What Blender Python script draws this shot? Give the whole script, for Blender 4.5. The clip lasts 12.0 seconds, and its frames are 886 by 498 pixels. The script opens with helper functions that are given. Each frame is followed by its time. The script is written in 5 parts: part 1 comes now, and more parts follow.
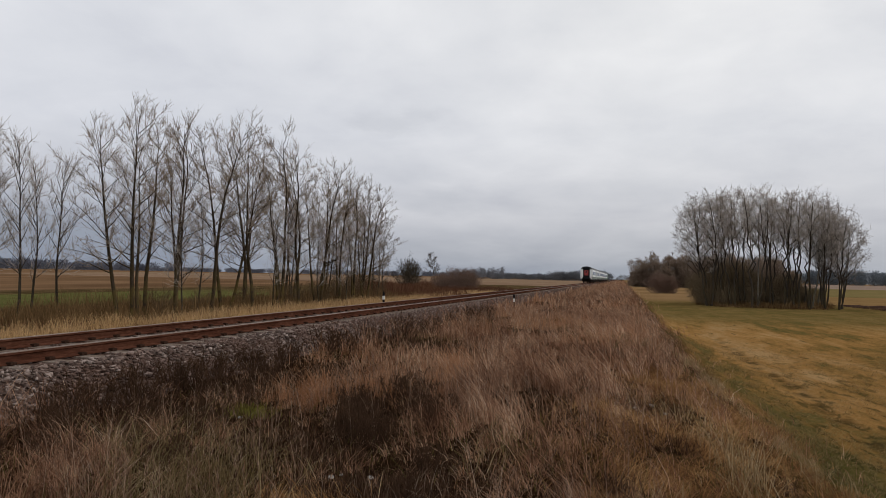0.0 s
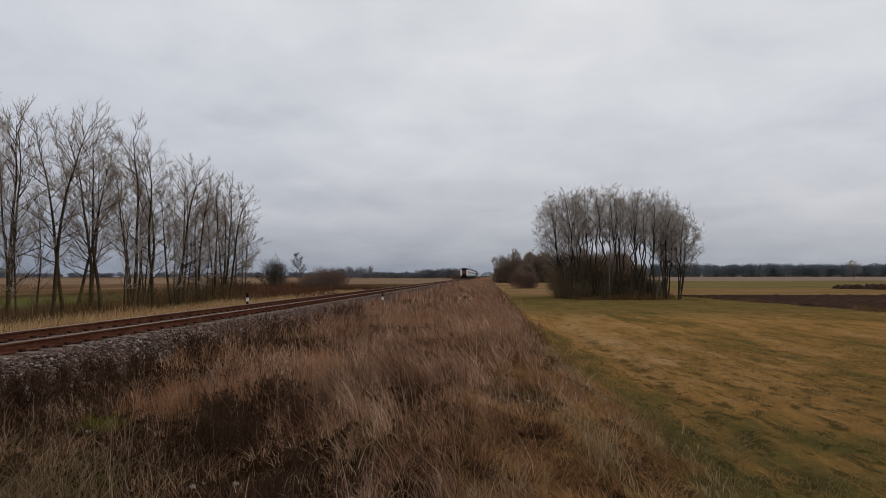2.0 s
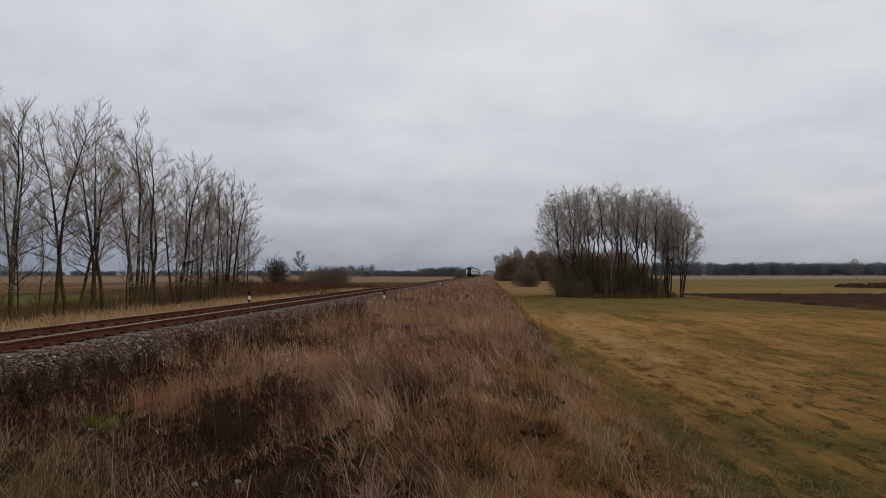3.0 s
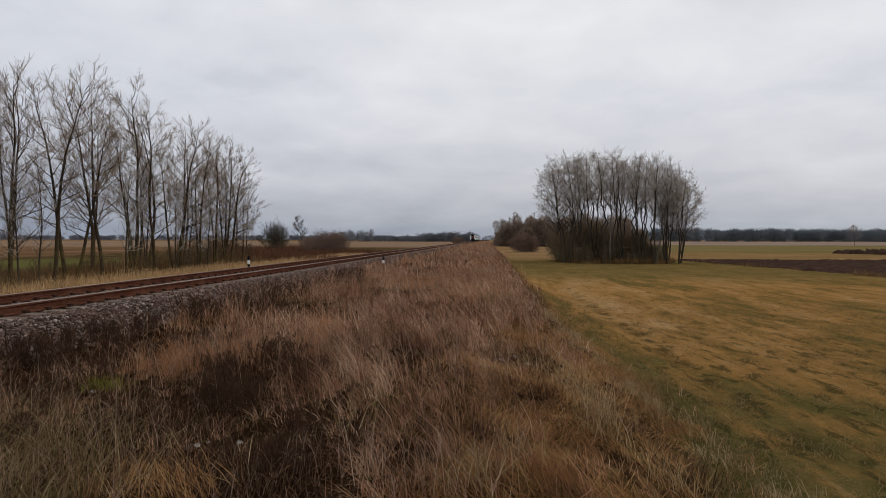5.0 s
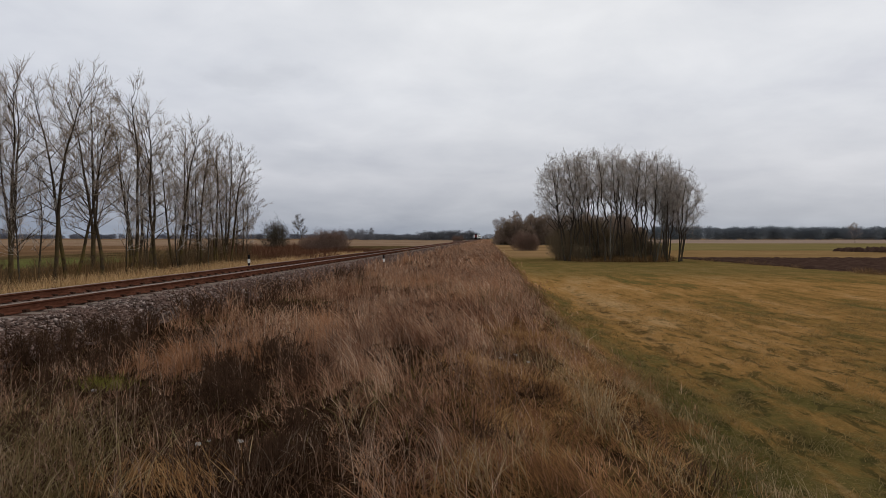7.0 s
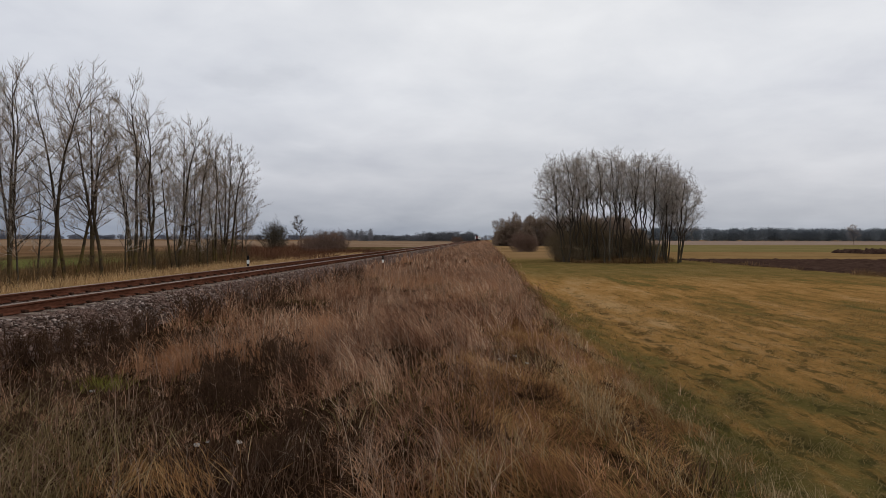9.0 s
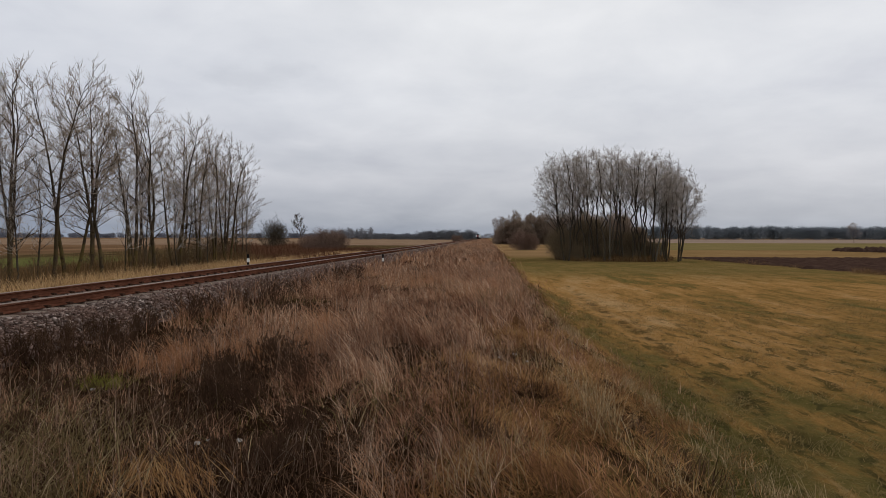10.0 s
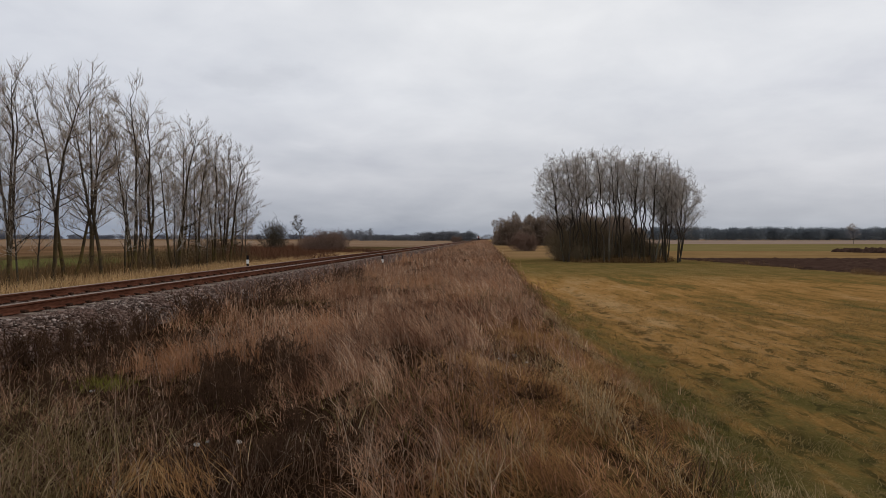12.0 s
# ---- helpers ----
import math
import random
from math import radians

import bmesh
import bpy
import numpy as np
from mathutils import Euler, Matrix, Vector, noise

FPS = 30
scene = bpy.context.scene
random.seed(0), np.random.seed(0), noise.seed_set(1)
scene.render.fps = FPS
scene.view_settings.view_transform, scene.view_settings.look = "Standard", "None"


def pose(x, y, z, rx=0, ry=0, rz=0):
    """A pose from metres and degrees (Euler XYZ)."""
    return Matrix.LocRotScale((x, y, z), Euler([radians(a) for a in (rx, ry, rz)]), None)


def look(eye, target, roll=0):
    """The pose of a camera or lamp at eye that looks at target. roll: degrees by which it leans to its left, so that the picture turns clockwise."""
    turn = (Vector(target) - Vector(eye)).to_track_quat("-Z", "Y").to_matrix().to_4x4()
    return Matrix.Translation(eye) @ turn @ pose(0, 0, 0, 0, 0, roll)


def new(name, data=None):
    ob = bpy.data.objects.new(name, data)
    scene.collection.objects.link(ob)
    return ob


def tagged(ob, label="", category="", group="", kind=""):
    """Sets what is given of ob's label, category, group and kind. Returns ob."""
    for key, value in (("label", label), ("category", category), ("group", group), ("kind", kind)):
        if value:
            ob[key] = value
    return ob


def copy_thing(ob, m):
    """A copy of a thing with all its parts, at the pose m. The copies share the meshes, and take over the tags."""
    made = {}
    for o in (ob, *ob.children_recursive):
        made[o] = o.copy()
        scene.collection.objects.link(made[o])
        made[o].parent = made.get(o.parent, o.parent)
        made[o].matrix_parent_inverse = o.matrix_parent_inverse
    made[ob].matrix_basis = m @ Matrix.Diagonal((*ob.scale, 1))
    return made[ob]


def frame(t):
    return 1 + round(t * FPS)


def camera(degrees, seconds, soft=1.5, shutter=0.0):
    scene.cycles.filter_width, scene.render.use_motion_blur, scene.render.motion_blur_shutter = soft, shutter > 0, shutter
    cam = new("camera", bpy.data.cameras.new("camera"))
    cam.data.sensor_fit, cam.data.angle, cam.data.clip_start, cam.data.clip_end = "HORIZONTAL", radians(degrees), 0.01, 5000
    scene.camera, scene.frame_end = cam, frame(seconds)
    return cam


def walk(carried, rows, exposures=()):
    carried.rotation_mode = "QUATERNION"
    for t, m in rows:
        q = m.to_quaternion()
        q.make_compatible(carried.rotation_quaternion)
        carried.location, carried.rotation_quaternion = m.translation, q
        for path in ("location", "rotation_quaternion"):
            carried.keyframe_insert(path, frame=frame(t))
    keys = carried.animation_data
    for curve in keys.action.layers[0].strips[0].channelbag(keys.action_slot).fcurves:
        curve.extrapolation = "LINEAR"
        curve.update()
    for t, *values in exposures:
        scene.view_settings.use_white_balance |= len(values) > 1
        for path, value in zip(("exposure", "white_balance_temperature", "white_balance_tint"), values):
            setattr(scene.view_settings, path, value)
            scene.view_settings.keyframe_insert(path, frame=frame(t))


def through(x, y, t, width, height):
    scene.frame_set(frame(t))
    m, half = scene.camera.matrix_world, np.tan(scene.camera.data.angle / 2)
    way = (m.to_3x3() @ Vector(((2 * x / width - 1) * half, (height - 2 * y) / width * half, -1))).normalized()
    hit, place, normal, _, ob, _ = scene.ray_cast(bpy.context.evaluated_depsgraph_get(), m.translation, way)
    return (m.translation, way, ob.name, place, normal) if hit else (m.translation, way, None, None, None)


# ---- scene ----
cam = camera(67.0, 12.0, 0.6)

EYE = (0.0, 0.0, 2.6)


def aim(dz, pitch, roll, yaw):
    return pose(EYE[0], EYE[1], EYE[2] + dz, 90 + pitch, roll, yaw + 0.15)


walk(cam, [
    (0.0, aim(0.035, 2.29, -1.10, 14.88)), (0.5, aim(0.06, 2.81, -1.62, 10.32)), (1.0, aim(0.015, 2.27, -0.45, 6.17)),
    (1.5, aim(0, 2.34, 0.13, 3.65)), (2.0, aim(0, 2.31, 0.11, 3.64)), (2.5, aim(0, 2.34, 0.15, 3.70)),
    (3.0, aim(0, 2.17, 0.07, 3.79)), (3.4, aim(0, 2.02, 0.13, 3.71)), (3.5, aim(0, 1.96, 0.15, 3.69)),
    (3.6, aim(0, 1.13, 0.14, 3.68)), (3.7, aim(0, 0.31, 0.12, 3.68)), (3.9, aim(0, -0.60, 0.05, 3.69)),
    (4.2, aim(0, -0.86, -0.05, 3.70)), (5.3, aim(0, -0.80, -0.10, 3.72)), (5.5, aim(0, -0.84, -0.10, 3.73)),
    (6.0, aim(0, -0.78, -0.01, 3.68)), (6.5, aim(0, -0.87, 0.0, 3.67)), (7.0, aim(0, -0.94, 0.0, 3.73)),
    (9.0, aim(0, -0.85, -0.08, 3.66)), (9.5, aim(0, -0.93, 0.01, 3.68)), (10.0, aim(0, -0.99, -0.08, 3.67)),
    (10.5, aim(0, -1.02, 0.0, 3.66)), (11.0, aim(0, -1.17, -0.02, 3.59)), (11.5, aim(0, -1.08, -0.10, 3.60)),
    (12.0, aim(0, -0.89, -0.01, 3.63))],
     [(0.0, 0.0, 6500, 10), (0.5, -0.10, 6450, 10), (1.0, -0.19, 6370, 10), (3.5, -0.19, 6370, 10), (3.8, -0.10, 6400, 10), (5.3, 0.0, 6430, 10), (12.0, 0.0, 6430, 10)])

# ---- sky and sun ----


class Nodes:
    """Short hand for building a node tree."""

    def __init__(self, tree):
        self.t = tree
        tree.nodes.clear()

    def add(self, kind, **props):
        n = self.t.nodes.new(kind)
        for k, v in props.items():
            setattr(n, k, v)
        return n

    def put(self, socket, value):
        if hasattr(value, "is_output"):
            self.t.links.new(value, socket)
        else:
            socket.default_value = value

    def math(self, op, a, b=0.0, c=0.0, clamp=False):
        n = self.add("ShaderNodeMath", operation=op, use_clamp=clamp)
        for s, v in zip(n.inputs, (a, b, c)):
            self.put(s, v)
        return n.outputs[0]

    def vec(self, op, a, b):
        n = self.add("ShaderNodeVectorMath", operation=op)
        self.put(n.inputs[0], a)
        self.put(n.inputs[1], b)
        return n.outputs[0]

    def coords(self, which="Object"):
        return self.add("ShaderNodeTexCoord").outputs[which]

    def split(self, v):
        n = self.add("ShaderNodeSeparateXYZ")
        self.put(n.inputs[0], v)
        return n.outputs

    def join(self, x, y, z):
        n = self.add("ShaderNodeCombineXYZ")
        for s, v in zip(n.inputs, (x, y, z)):
            self.put(s, v)
        return n.outputs[0]

    def noise(self, v, scale, detail=4.0, rough=0.55, distort=0.0):
        n = self.add("ShaderNodeTexNoise")
        self.put(n.inputs["Vector"], v)
        self.put(n.inputs["Scale"], scale)
        self.put(n.inputs["Detail"], detail)
        self.put(n.inputs["Roughness"], rough)
        self.put(n.inputs["Distortion"], distort)
        return n.outputs["Fac"]

    def ramp(self, fac, stops, mode="LINEAR"):
        n = self.add("ShaderNodeValToRGB")
        e = n.color_ramp
        e.interpolation = mode
        while len(e.elements) < len(stops):
            e.elements.new(0.5)
        for el, (p, c) in zip(e.elements, stops):
            el.position = p
            el.color = (*c, 1) if len(c) == 3 else c
        self.put(n.inputs[0], fac)
        return n.outputs[0]

    def step(self, v, lo, hi):
        n = self.add("ShaderNodeMapRange", interpolation_type="SMOOTHSTEP")
        for s, x in zip(n.inputs, (v, lo, hi, 0.0, 1.0)):
            self.put(s, x)
        return n.outputs[0]

    def mix(self, fac, a, b, blend="MIX"):
        n = self.add("ShaderNodeMix", data_type="RGBA", blend_type=blend)
        self.put(n.inputs[0], fac)
        for s, v in ((n.inputs[6], a), (n.inputs[7], b)):
            self.put(s, (*v, 1) if isinstance(v, tuple) and len(v) == 3 else v)
        return n.outputs[2]

    def bump(self, height, strength, distance=0.02):
        n = self.add("ShaderNodeBump")
        self.put(n.inputs["Height"], height)
        self.put(n.inputs["Strength"], strength)
        self.put(n.inputs["Distance"], distance)
        return n.outputs[0]


SUN_AZ, SUN_EL = 70.0, 38.0
world = bpy.data.worlds.new("overcast_sky")
scene.world = world
world.use_nodes = True
g = Nodes(world.node_tree)
way = g.coords("Generated")
dx, dy, dz_ = g.split(way)
up = g.math("MAXIMUM", dz_, 0.0)
flat = g.math("ADD", up, 0.22)
deck = g.join(g.math("DIVIDE", dx, flat), g.math("DIVIDE", dy, flat), 0.0)
broad = g.noise(deck, 0.8, 4.0, 0.5, 0.3)
small = g.noise(g.vec("ADD", deck, (3.1, 1.7, 0.0)), 2.2, 6.0, 0.55, 0.2)
cover = g.math("ADD", g.math("MULTIPLY", broad, 0.6), g.math("MULTIPLY", small, 0.4))
cloud = g.ramp(cover, [(0.36, (0.69, 0.70, 0.735)), (0.45, (0.78, 0.79, 0.81)), (0.54, (0.855, 0.86, 0.87)), (0.66, (0.96, 0.96, 0.96))])
# towards the ground the deck thickens to a blue-grey bank
low = g.ramp(up, [(0.0, (0.40, 0.44, 0.51)), (0.03, (0.52, 0.54, 0.59)), (0.085, (0.735, 0.738, 0.770)), (0.20, (0.92, 0.925, 0.945)), (0.40, (1, 1, 1))])
overcast = g.mix(1.0, cloud, low, "MULTIPLY")
overcast = g.mix(1.0, overcast, g.ramp(g.math("ADD", g.math("MULTIPLY", dx, 0.5), 0.5), [(0.2, (0.96, 0.97, 1.0)), (0.5, (1.0, 1.0, 1.0)), (0.85, (1.10, 1.09, 1.08))]), "MULTIPLY")
bank = g.math("MULTIPLY", g.step(up, 0.17, 0.015), g.step(g.math("ADD", dx, g.math("MULTIPLY", g.math("SUBTRACT", broad, 0.5), 0.5)), -0.20, -0.72))
overcast = g.mix(g.math("MULTIPLY", bank, 0.72), overcast, (0.245, 0.285, 0.365))
# two darker banks in the deck
for cx_, cy_, sx_, sy_ in ((-0.74, 2.07, 0.17, 0.10), (-0.80, 2.90, 0.20, 0.17)):
    px_, py_, _z = g.split(deck)
    ex_ = g.math("DIVIDE", g.math("SUBTRACT", px_, cx_), sx_)
    ey_ = g.math("DIVIDE", g.math("SUBTRACT", py_, cy_), sy_)
    far_ = g.math("SQRT", g.math("ADD", g.math("MULTIPLY", ex_, ex_), g.math("MULTIPLY", ey_, ey_)))
    wisp = g.step(g.math("ADD", far_, g.math("MULTIPLY", g.math("SUBTRACT", g.noise(deck, 6.0, 5.0, 0.6), 0.5), 2.2)), 1.35, 0.25)
    overcast = g.mix(g.math("MULTIPLY", wisp, 0.30), overcast, (0.50, 0.52, 0.57))
nishita = g.add("ShaderNodeTexSky", sky_type="NISHITA", sun_disc=False, sun_elevation=radians(SUN_EL), sun_rotation=radians(SUN_AZ))
blue = g.add("ShaderNodeBackground")
g.put(blue.inputs[0], nishita.outputs[0])
g.put(blue.inputs[1], 0.05)
grey = g.add("ShaderNodeBackground")
g.put(grey.inputs[0], overcast)
g.put(grey.inputs[1], 1.0)
veil = g.add("ShaderNodeMixShader")
g.put(veil.inputs[0], 0.93)
g.t.links.new(blue.outputs[0], veil.inputs[1])
g.t.links.new(grey.outputs[0], veil.inputs[2])
g.t.links.new(veil.outputs[0], g.add("ShaderNodeOutputWorld").inputs[0])

sun = new("sun", bpy.data.lights.new("sun", "SUN"))
sun.data.energy, sun.data.angle, sun.data.color = 0.7, radians(25), (1.0, 0.96, 0.9)
_a, _e = radians(SUN_AZ), radians(SUN_EL)
sun.matrix_world = look((60 * math.sin(_a) * math.cos(_e), 60 * math.cos(_a) * math.cos(_e), 60 * math.sin(_e)), (0, 0, 0))

# ---- materials ----


def material(name):
    m = bpy.data.materials.new(name)
    m.use_nodes = True
    return m, Nodes(m.node_tree)


def finish(n, colour, rough=0.85, normal=None, metal=0.0, spec=0.12):
    b = n.add("ShaderNodeBsdfPrincipled")
    n.put(b.inputs["Base Color"], (*colour, 1) if isinstance(colour, tuple) else colour)
    n.put(b.inputs["Roughness"], rough)
    n.put(b.inputs["Metallic"], metal)
    n.put(b.inputs["Specular IOR Level"], spec)
    if normal is not None:
        n.put(b.inputs["Normal"], normal)
    n.t.links.new(b.outputs[0], n.add("ShaderNodeOutputMaterial").inputs[0])


def finish_thin(n, colour, through=0.4):
    """Thin dry leaves: light comes through them."""
    a, b, m = n.add("ShaderNodeBsdfDiffuse"), n.add("ShaderNodeBsdfTranslucent"), n.add("ShaderNodeMixShader")
    n.put(a.inputs[0], colour)
    n.put(b.inputs[0], colour)
    n.put(m.inputs[0], through)
    n.t.links.new(a.outputs[0], m.inputs[1])
    n.t.links.new(b.outputs[0], m.inputs[2])
    n.t.links.new(m.outputs[0], n.add("ShaderNodeOutputMaterial").inputs[0])


def rough_stuff(name, dark, mid, light, scale, rough=0.85, bump=0.4, stretch=(1, 1, 1), which="Object", metal=0.0, fine=8.0):
    """Two scales of variation and a relief."""
    m, n = material(name)
    v = n.vec("MULTIPLY", n.coords(which), stretch)
    a = n.noise(v, scale, 5.0, 0.6)
    b = n.noise(v, scale * fine, 4.0, 0.6)
    f = n.math("ADD", n.math("MULTIPLY", a, 0.55), n.math("MULTIPLY", b, 0.45))
    finish(n, n.ramp(f, [(0.32, dark), (0.5, mid), (0.68, light)]), rough, n.bump(b, bump), metal, 0.0 if rough > 0.7 else 0.5)
    return m


def blades(name, stops, tint=None, patch=0.5):
    """Dry stems: each its own tone, in patches over the ground."""
    m, n = material(name)
    isl = n.add("ShaderNodeNewGeometry").outputs["Random Per Island"]
    p = n.coords("Object")
    big = n.math("ADD", n.math("MULTIPLY", n.noise(p, 0.55, 3.0, 0.6), 0.5), n.math("MULTIPLY", n.noise(p, 2.4, 3.0, 0.6), 0.5))
    f = n.math("ADD", n.math("MULTIPLY", isl, 1 - patch), n.math("MULTIPLY", n.step(big, 0.34, 0.66), patch))
    col = n.ramp(f, stops)
    if tint:
        col = n.mix(n.math("MULTIPLY", n.step(n.noise(p, 0.28, 3.0), 0.5, 0.70), 0.55), col, tint)
    finish_thin(n, col)
    return m


def bark(name, dark, light, moss=None):
    m, n = material(name)
    p = n.coords("Object")
    a = n.noise(n.vec("MULTIPLY", p, (1, 1, 0.25)), 9.0, 5.0, 0.65)
    col = n.ramp(a, [(0.3, dark), (0.7, light)])
    if moss:
        z = n.split(p)[2]
        fade = n.math("MULTIPLY", n.step(z, 4.5, 0.5), n.step(n.noise(p, 2.0), 0.35, 0.6))
        col = n.mix(fade, col, moss)
    tone = n.add("ShaderNodeObjectInfo").outputs["Random"]
    col = n.mix(n.math("MULTIPLY", tone, 0.35), col, light)
    finish(n, col, 0.9, n.bump(a, 0.5, 0.02), 0.0, 0.0)
    return m


MEADOW_STOPS = [(0.35, (0.080, 0.068, 0.020)), (0.43, (0.130, 0.097, 0.032)), (0.49, (0.200, 0.118, 0.037)), (0.56, (0.30, 0.162, 0.054)), (0.68, (0.38, 0.235, 0.105))]


def meadow_tone(n, p, fine):
    """0.3 green to 0.7 pale straw: swathes along the line, blotches, and stripes left by mowing."""
    x = n.split(p)[0]
    sw = n.noise(n.vec("MULTIPLY", p, (0.9, 0.10, 1)), 0.55, 5.0, 0.62, 0.6)
    blot = n.noise(p, 0.16, 4.0, 0.55)
    tuft = n.noise(n.vec("MULTIPLY", p, (1.0, 0.24, 1)), 1.3, 5.0, 0.6, 0.5)
    f = n.math("ADD", n.math("MULTIPLY", sw, 0.32), n.math("ADD", n.math("MULTIPLY", blot, 0.2), n.math("ADD", n.math("MULTIPLY", tuft, 0.32), n.math("MULTIPLY", fine, 0.16))))
    f = n.math("ADD", n.math("MULTIPLY", n.math("SUBTRACT", f, 0.5), 1.25), 0.512)
    xs = n.math("ADD", x, n.math("MULTIPLY", n.math("SUBTRACT", n.noise(p, 0.35, 3.0), 0.5), 2.2))
    stripe = n.ramp(n.math("DIVIDE", xs, 24.0), [(0.085, (0.50, 0.50, 0.50)), (0.115, (0.43, 0.43, 0.43)), (0.15, (0.53, 0.53, 0.53)), (0.20, (0.575, 0.575, 0.575)), (0.27, (0.52, 0.52, 0.52)), (0.36, (0.455, 0.455, 0.455)), (0.7, (0.475, 0.475, 0.475))])
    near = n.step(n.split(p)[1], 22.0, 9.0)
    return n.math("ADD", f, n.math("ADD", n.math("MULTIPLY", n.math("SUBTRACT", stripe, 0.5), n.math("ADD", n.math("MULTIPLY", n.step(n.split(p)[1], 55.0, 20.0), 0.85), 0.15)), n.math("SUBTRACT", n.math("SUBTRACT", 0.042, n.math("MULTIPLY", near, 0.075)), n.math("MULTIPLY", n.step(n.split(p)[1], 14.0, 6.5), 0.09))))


def ground_material():
    m, n = material("ground")
    p = n.coords("Object")
    x, y, z = n.split(p)
    wob = n.math("MULTIPLY", n.math("SUBTRACT", n.noise(p, 0.5, 4.0), 0.5), 1.6)
    xw = n.math("ADD", x, wob)
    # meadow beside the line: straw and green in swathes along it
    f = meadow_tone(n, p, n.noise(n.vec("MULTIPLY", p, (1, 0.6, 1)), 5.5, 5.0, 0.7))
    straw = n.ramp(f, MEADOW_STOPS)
    spots = n.step(n.noise(n.vec("MULTIPLY", p, (1.0, 0.22, 1)), 2.4, 5.0, 0.65, 0.6), 0.57, 0.70)
    straw = n.mix(n.math("MULTIPLY", spots, 0.7), straw, (0.062, 0.050, 0.018))
    clods = n.step(n.noise(n.vec("MULTIPLY", p, (1.0, 0.35, 1)), 3.4, 4.0, 0.55, 0.5), 0.52, 0.62)
    straw = n.mix(n.math("MULTIPLY", n.math("MULTIPLY", clods, n.step(y, 38.0, 10.0)), 0.75), straw, (0.045, 0.040, 0.015))
    rut = n.math("MULTIPLY", n.step(n.math("ABSOLUTE", n.math("SUBTRACT", n.math("ADD", x, n.math("MULTIPLY", wob, 0.38)), 4.1)), 0.36, 0.06), n.step(n.noise(n.vec("MULTIPLY", p, (0.8, 0.7, 1)), 1.2, 4.0), 0.42, 0.58))
    rut = n.math("MULTIPLY", rut, n.math("MULTIPLY", n.step(y, 7.0, 10.0), n.step(y, 40.0, 26.0)))
    straw = n.mix(n.math("MULTIPLY", rut, 0.68), straw, (0.050, 0.034, 0.014))
    pale = n.step(n.noise(n.vec("MULTIPLY", p, (0.9, 0.25, 1)), 3.6, 5.0, 0.7, 0.4), 0.58, 0.74)
    straw = n.mix(n.math("MULTIPLY", pale, 0.6), straw, (0.30, 0.20, 0.095))
    green = n.ramp(n.noise(p, 0.4, 5.0, 0.65), [(0.35, (0.085, 0.074, 0.024)), (0.6, (0.135, 0.103, 0.036)), (0.75, (0.20, 0.135, 0.055))])
    meadow = n.mix(n.math("MULTIPLY", n.step(n.math("ADD", y, n.math("MULTIPLY", wob, 4.0)), 36.0, 54.0), 0.75), straw, green)
    # left of the line: rough grass, a green strip, straw beyond
    rough_l = n.ramp(n.noise(n.vec("MULTIPLY", p, (1, 0.4, 1)), 0.5, 5.0, 0.65), [(0.3, (0.036, 0.024, 0.011)), (0.5, (0.080, 0.053, 0.024)), (0.7, (0.14, 0.098, 0.048))])
    gl = n.math("MULTIPLY", n.step(xw, -38.0, -41.0), n.step(xw, -60.0, -56.0))
    gl = n.math("MULTIPLY", gl, n.step(y, 95.0, 70.0))
    left = n.mix(n.math("MULTIPLY", gl, 0.85), rough_l, n.ramp(n.noise(p, 0.8), [(0.35, (0.080, 0.090, 0.026)), (0.65, (0.145, 0.140, 0.046))]))
    straw_far = n.ramp(n.noise(n.vec("MULTIPLY", p, (1, 0.3, 1)), 0.05, 4.0), [(0.35, (0.105, 0.060, 0.032)), (0.5, (0.155, 0.090, 0.048)), (0.65, (0.205, 0.125, 0.070))])
    left = n.mix(n.step(xw, -64.0, -72.0), left, straw_far)
    # the bank with litter, its near-black tones also standing in for shade between tufts
    shaded_litter = n.ramp(n.noise(p, 7.0, 6.0, 0.7), [(0.35, (0.011, 0.006, 0.003)), (0.58, (0.030, 0.016, 0.008)), (0.75, (0.09, 0.053, 0.027))])
    far = n.ramp(n.noise(n.vec("MULTIPLY", p, (0.3, 1, 1)), 0.03, 4.0), [(0.35, (0.16, 0.098, 0.042)), (0.65, (0.28, 0.172, 0.085))])
    right = n.mix(n.step(y, 82.0, 98.0), meadow, far)
    # beaten straw on the shoulder; the darkest stops paint shaded gaps
    shaded_thatch = n.ramp(n.noise(n.vec("MULTIPLY", p, (1.0, 0.6, 1)), 4.5, 6.0, 0.7, 0.5), [(0.38, (0.016, 0.009, 0.005)), (0.50, (0.055, 0.030, 0.014)), (0.60, (0.15, 0.086, 0.036)), (0.74, (0.28, 0.175, 0.080))])
    shaded_litter = n.mix(n.step(xw, -0.6, 0.5), shaded_litter, shaded_thatch)
    col = n.mix(n.step(xw, 1.6, 2.7), shaded_litter, right)
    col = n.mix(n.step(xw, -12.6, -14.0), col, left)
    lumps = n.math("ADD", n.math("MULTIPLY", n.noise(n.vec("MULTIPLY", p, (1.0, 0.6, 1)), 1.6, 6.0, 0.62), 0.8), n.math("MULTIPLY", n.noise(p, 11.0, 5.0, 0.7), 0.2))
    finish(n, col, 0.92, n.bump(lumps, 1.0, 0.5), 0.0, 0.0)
    return m


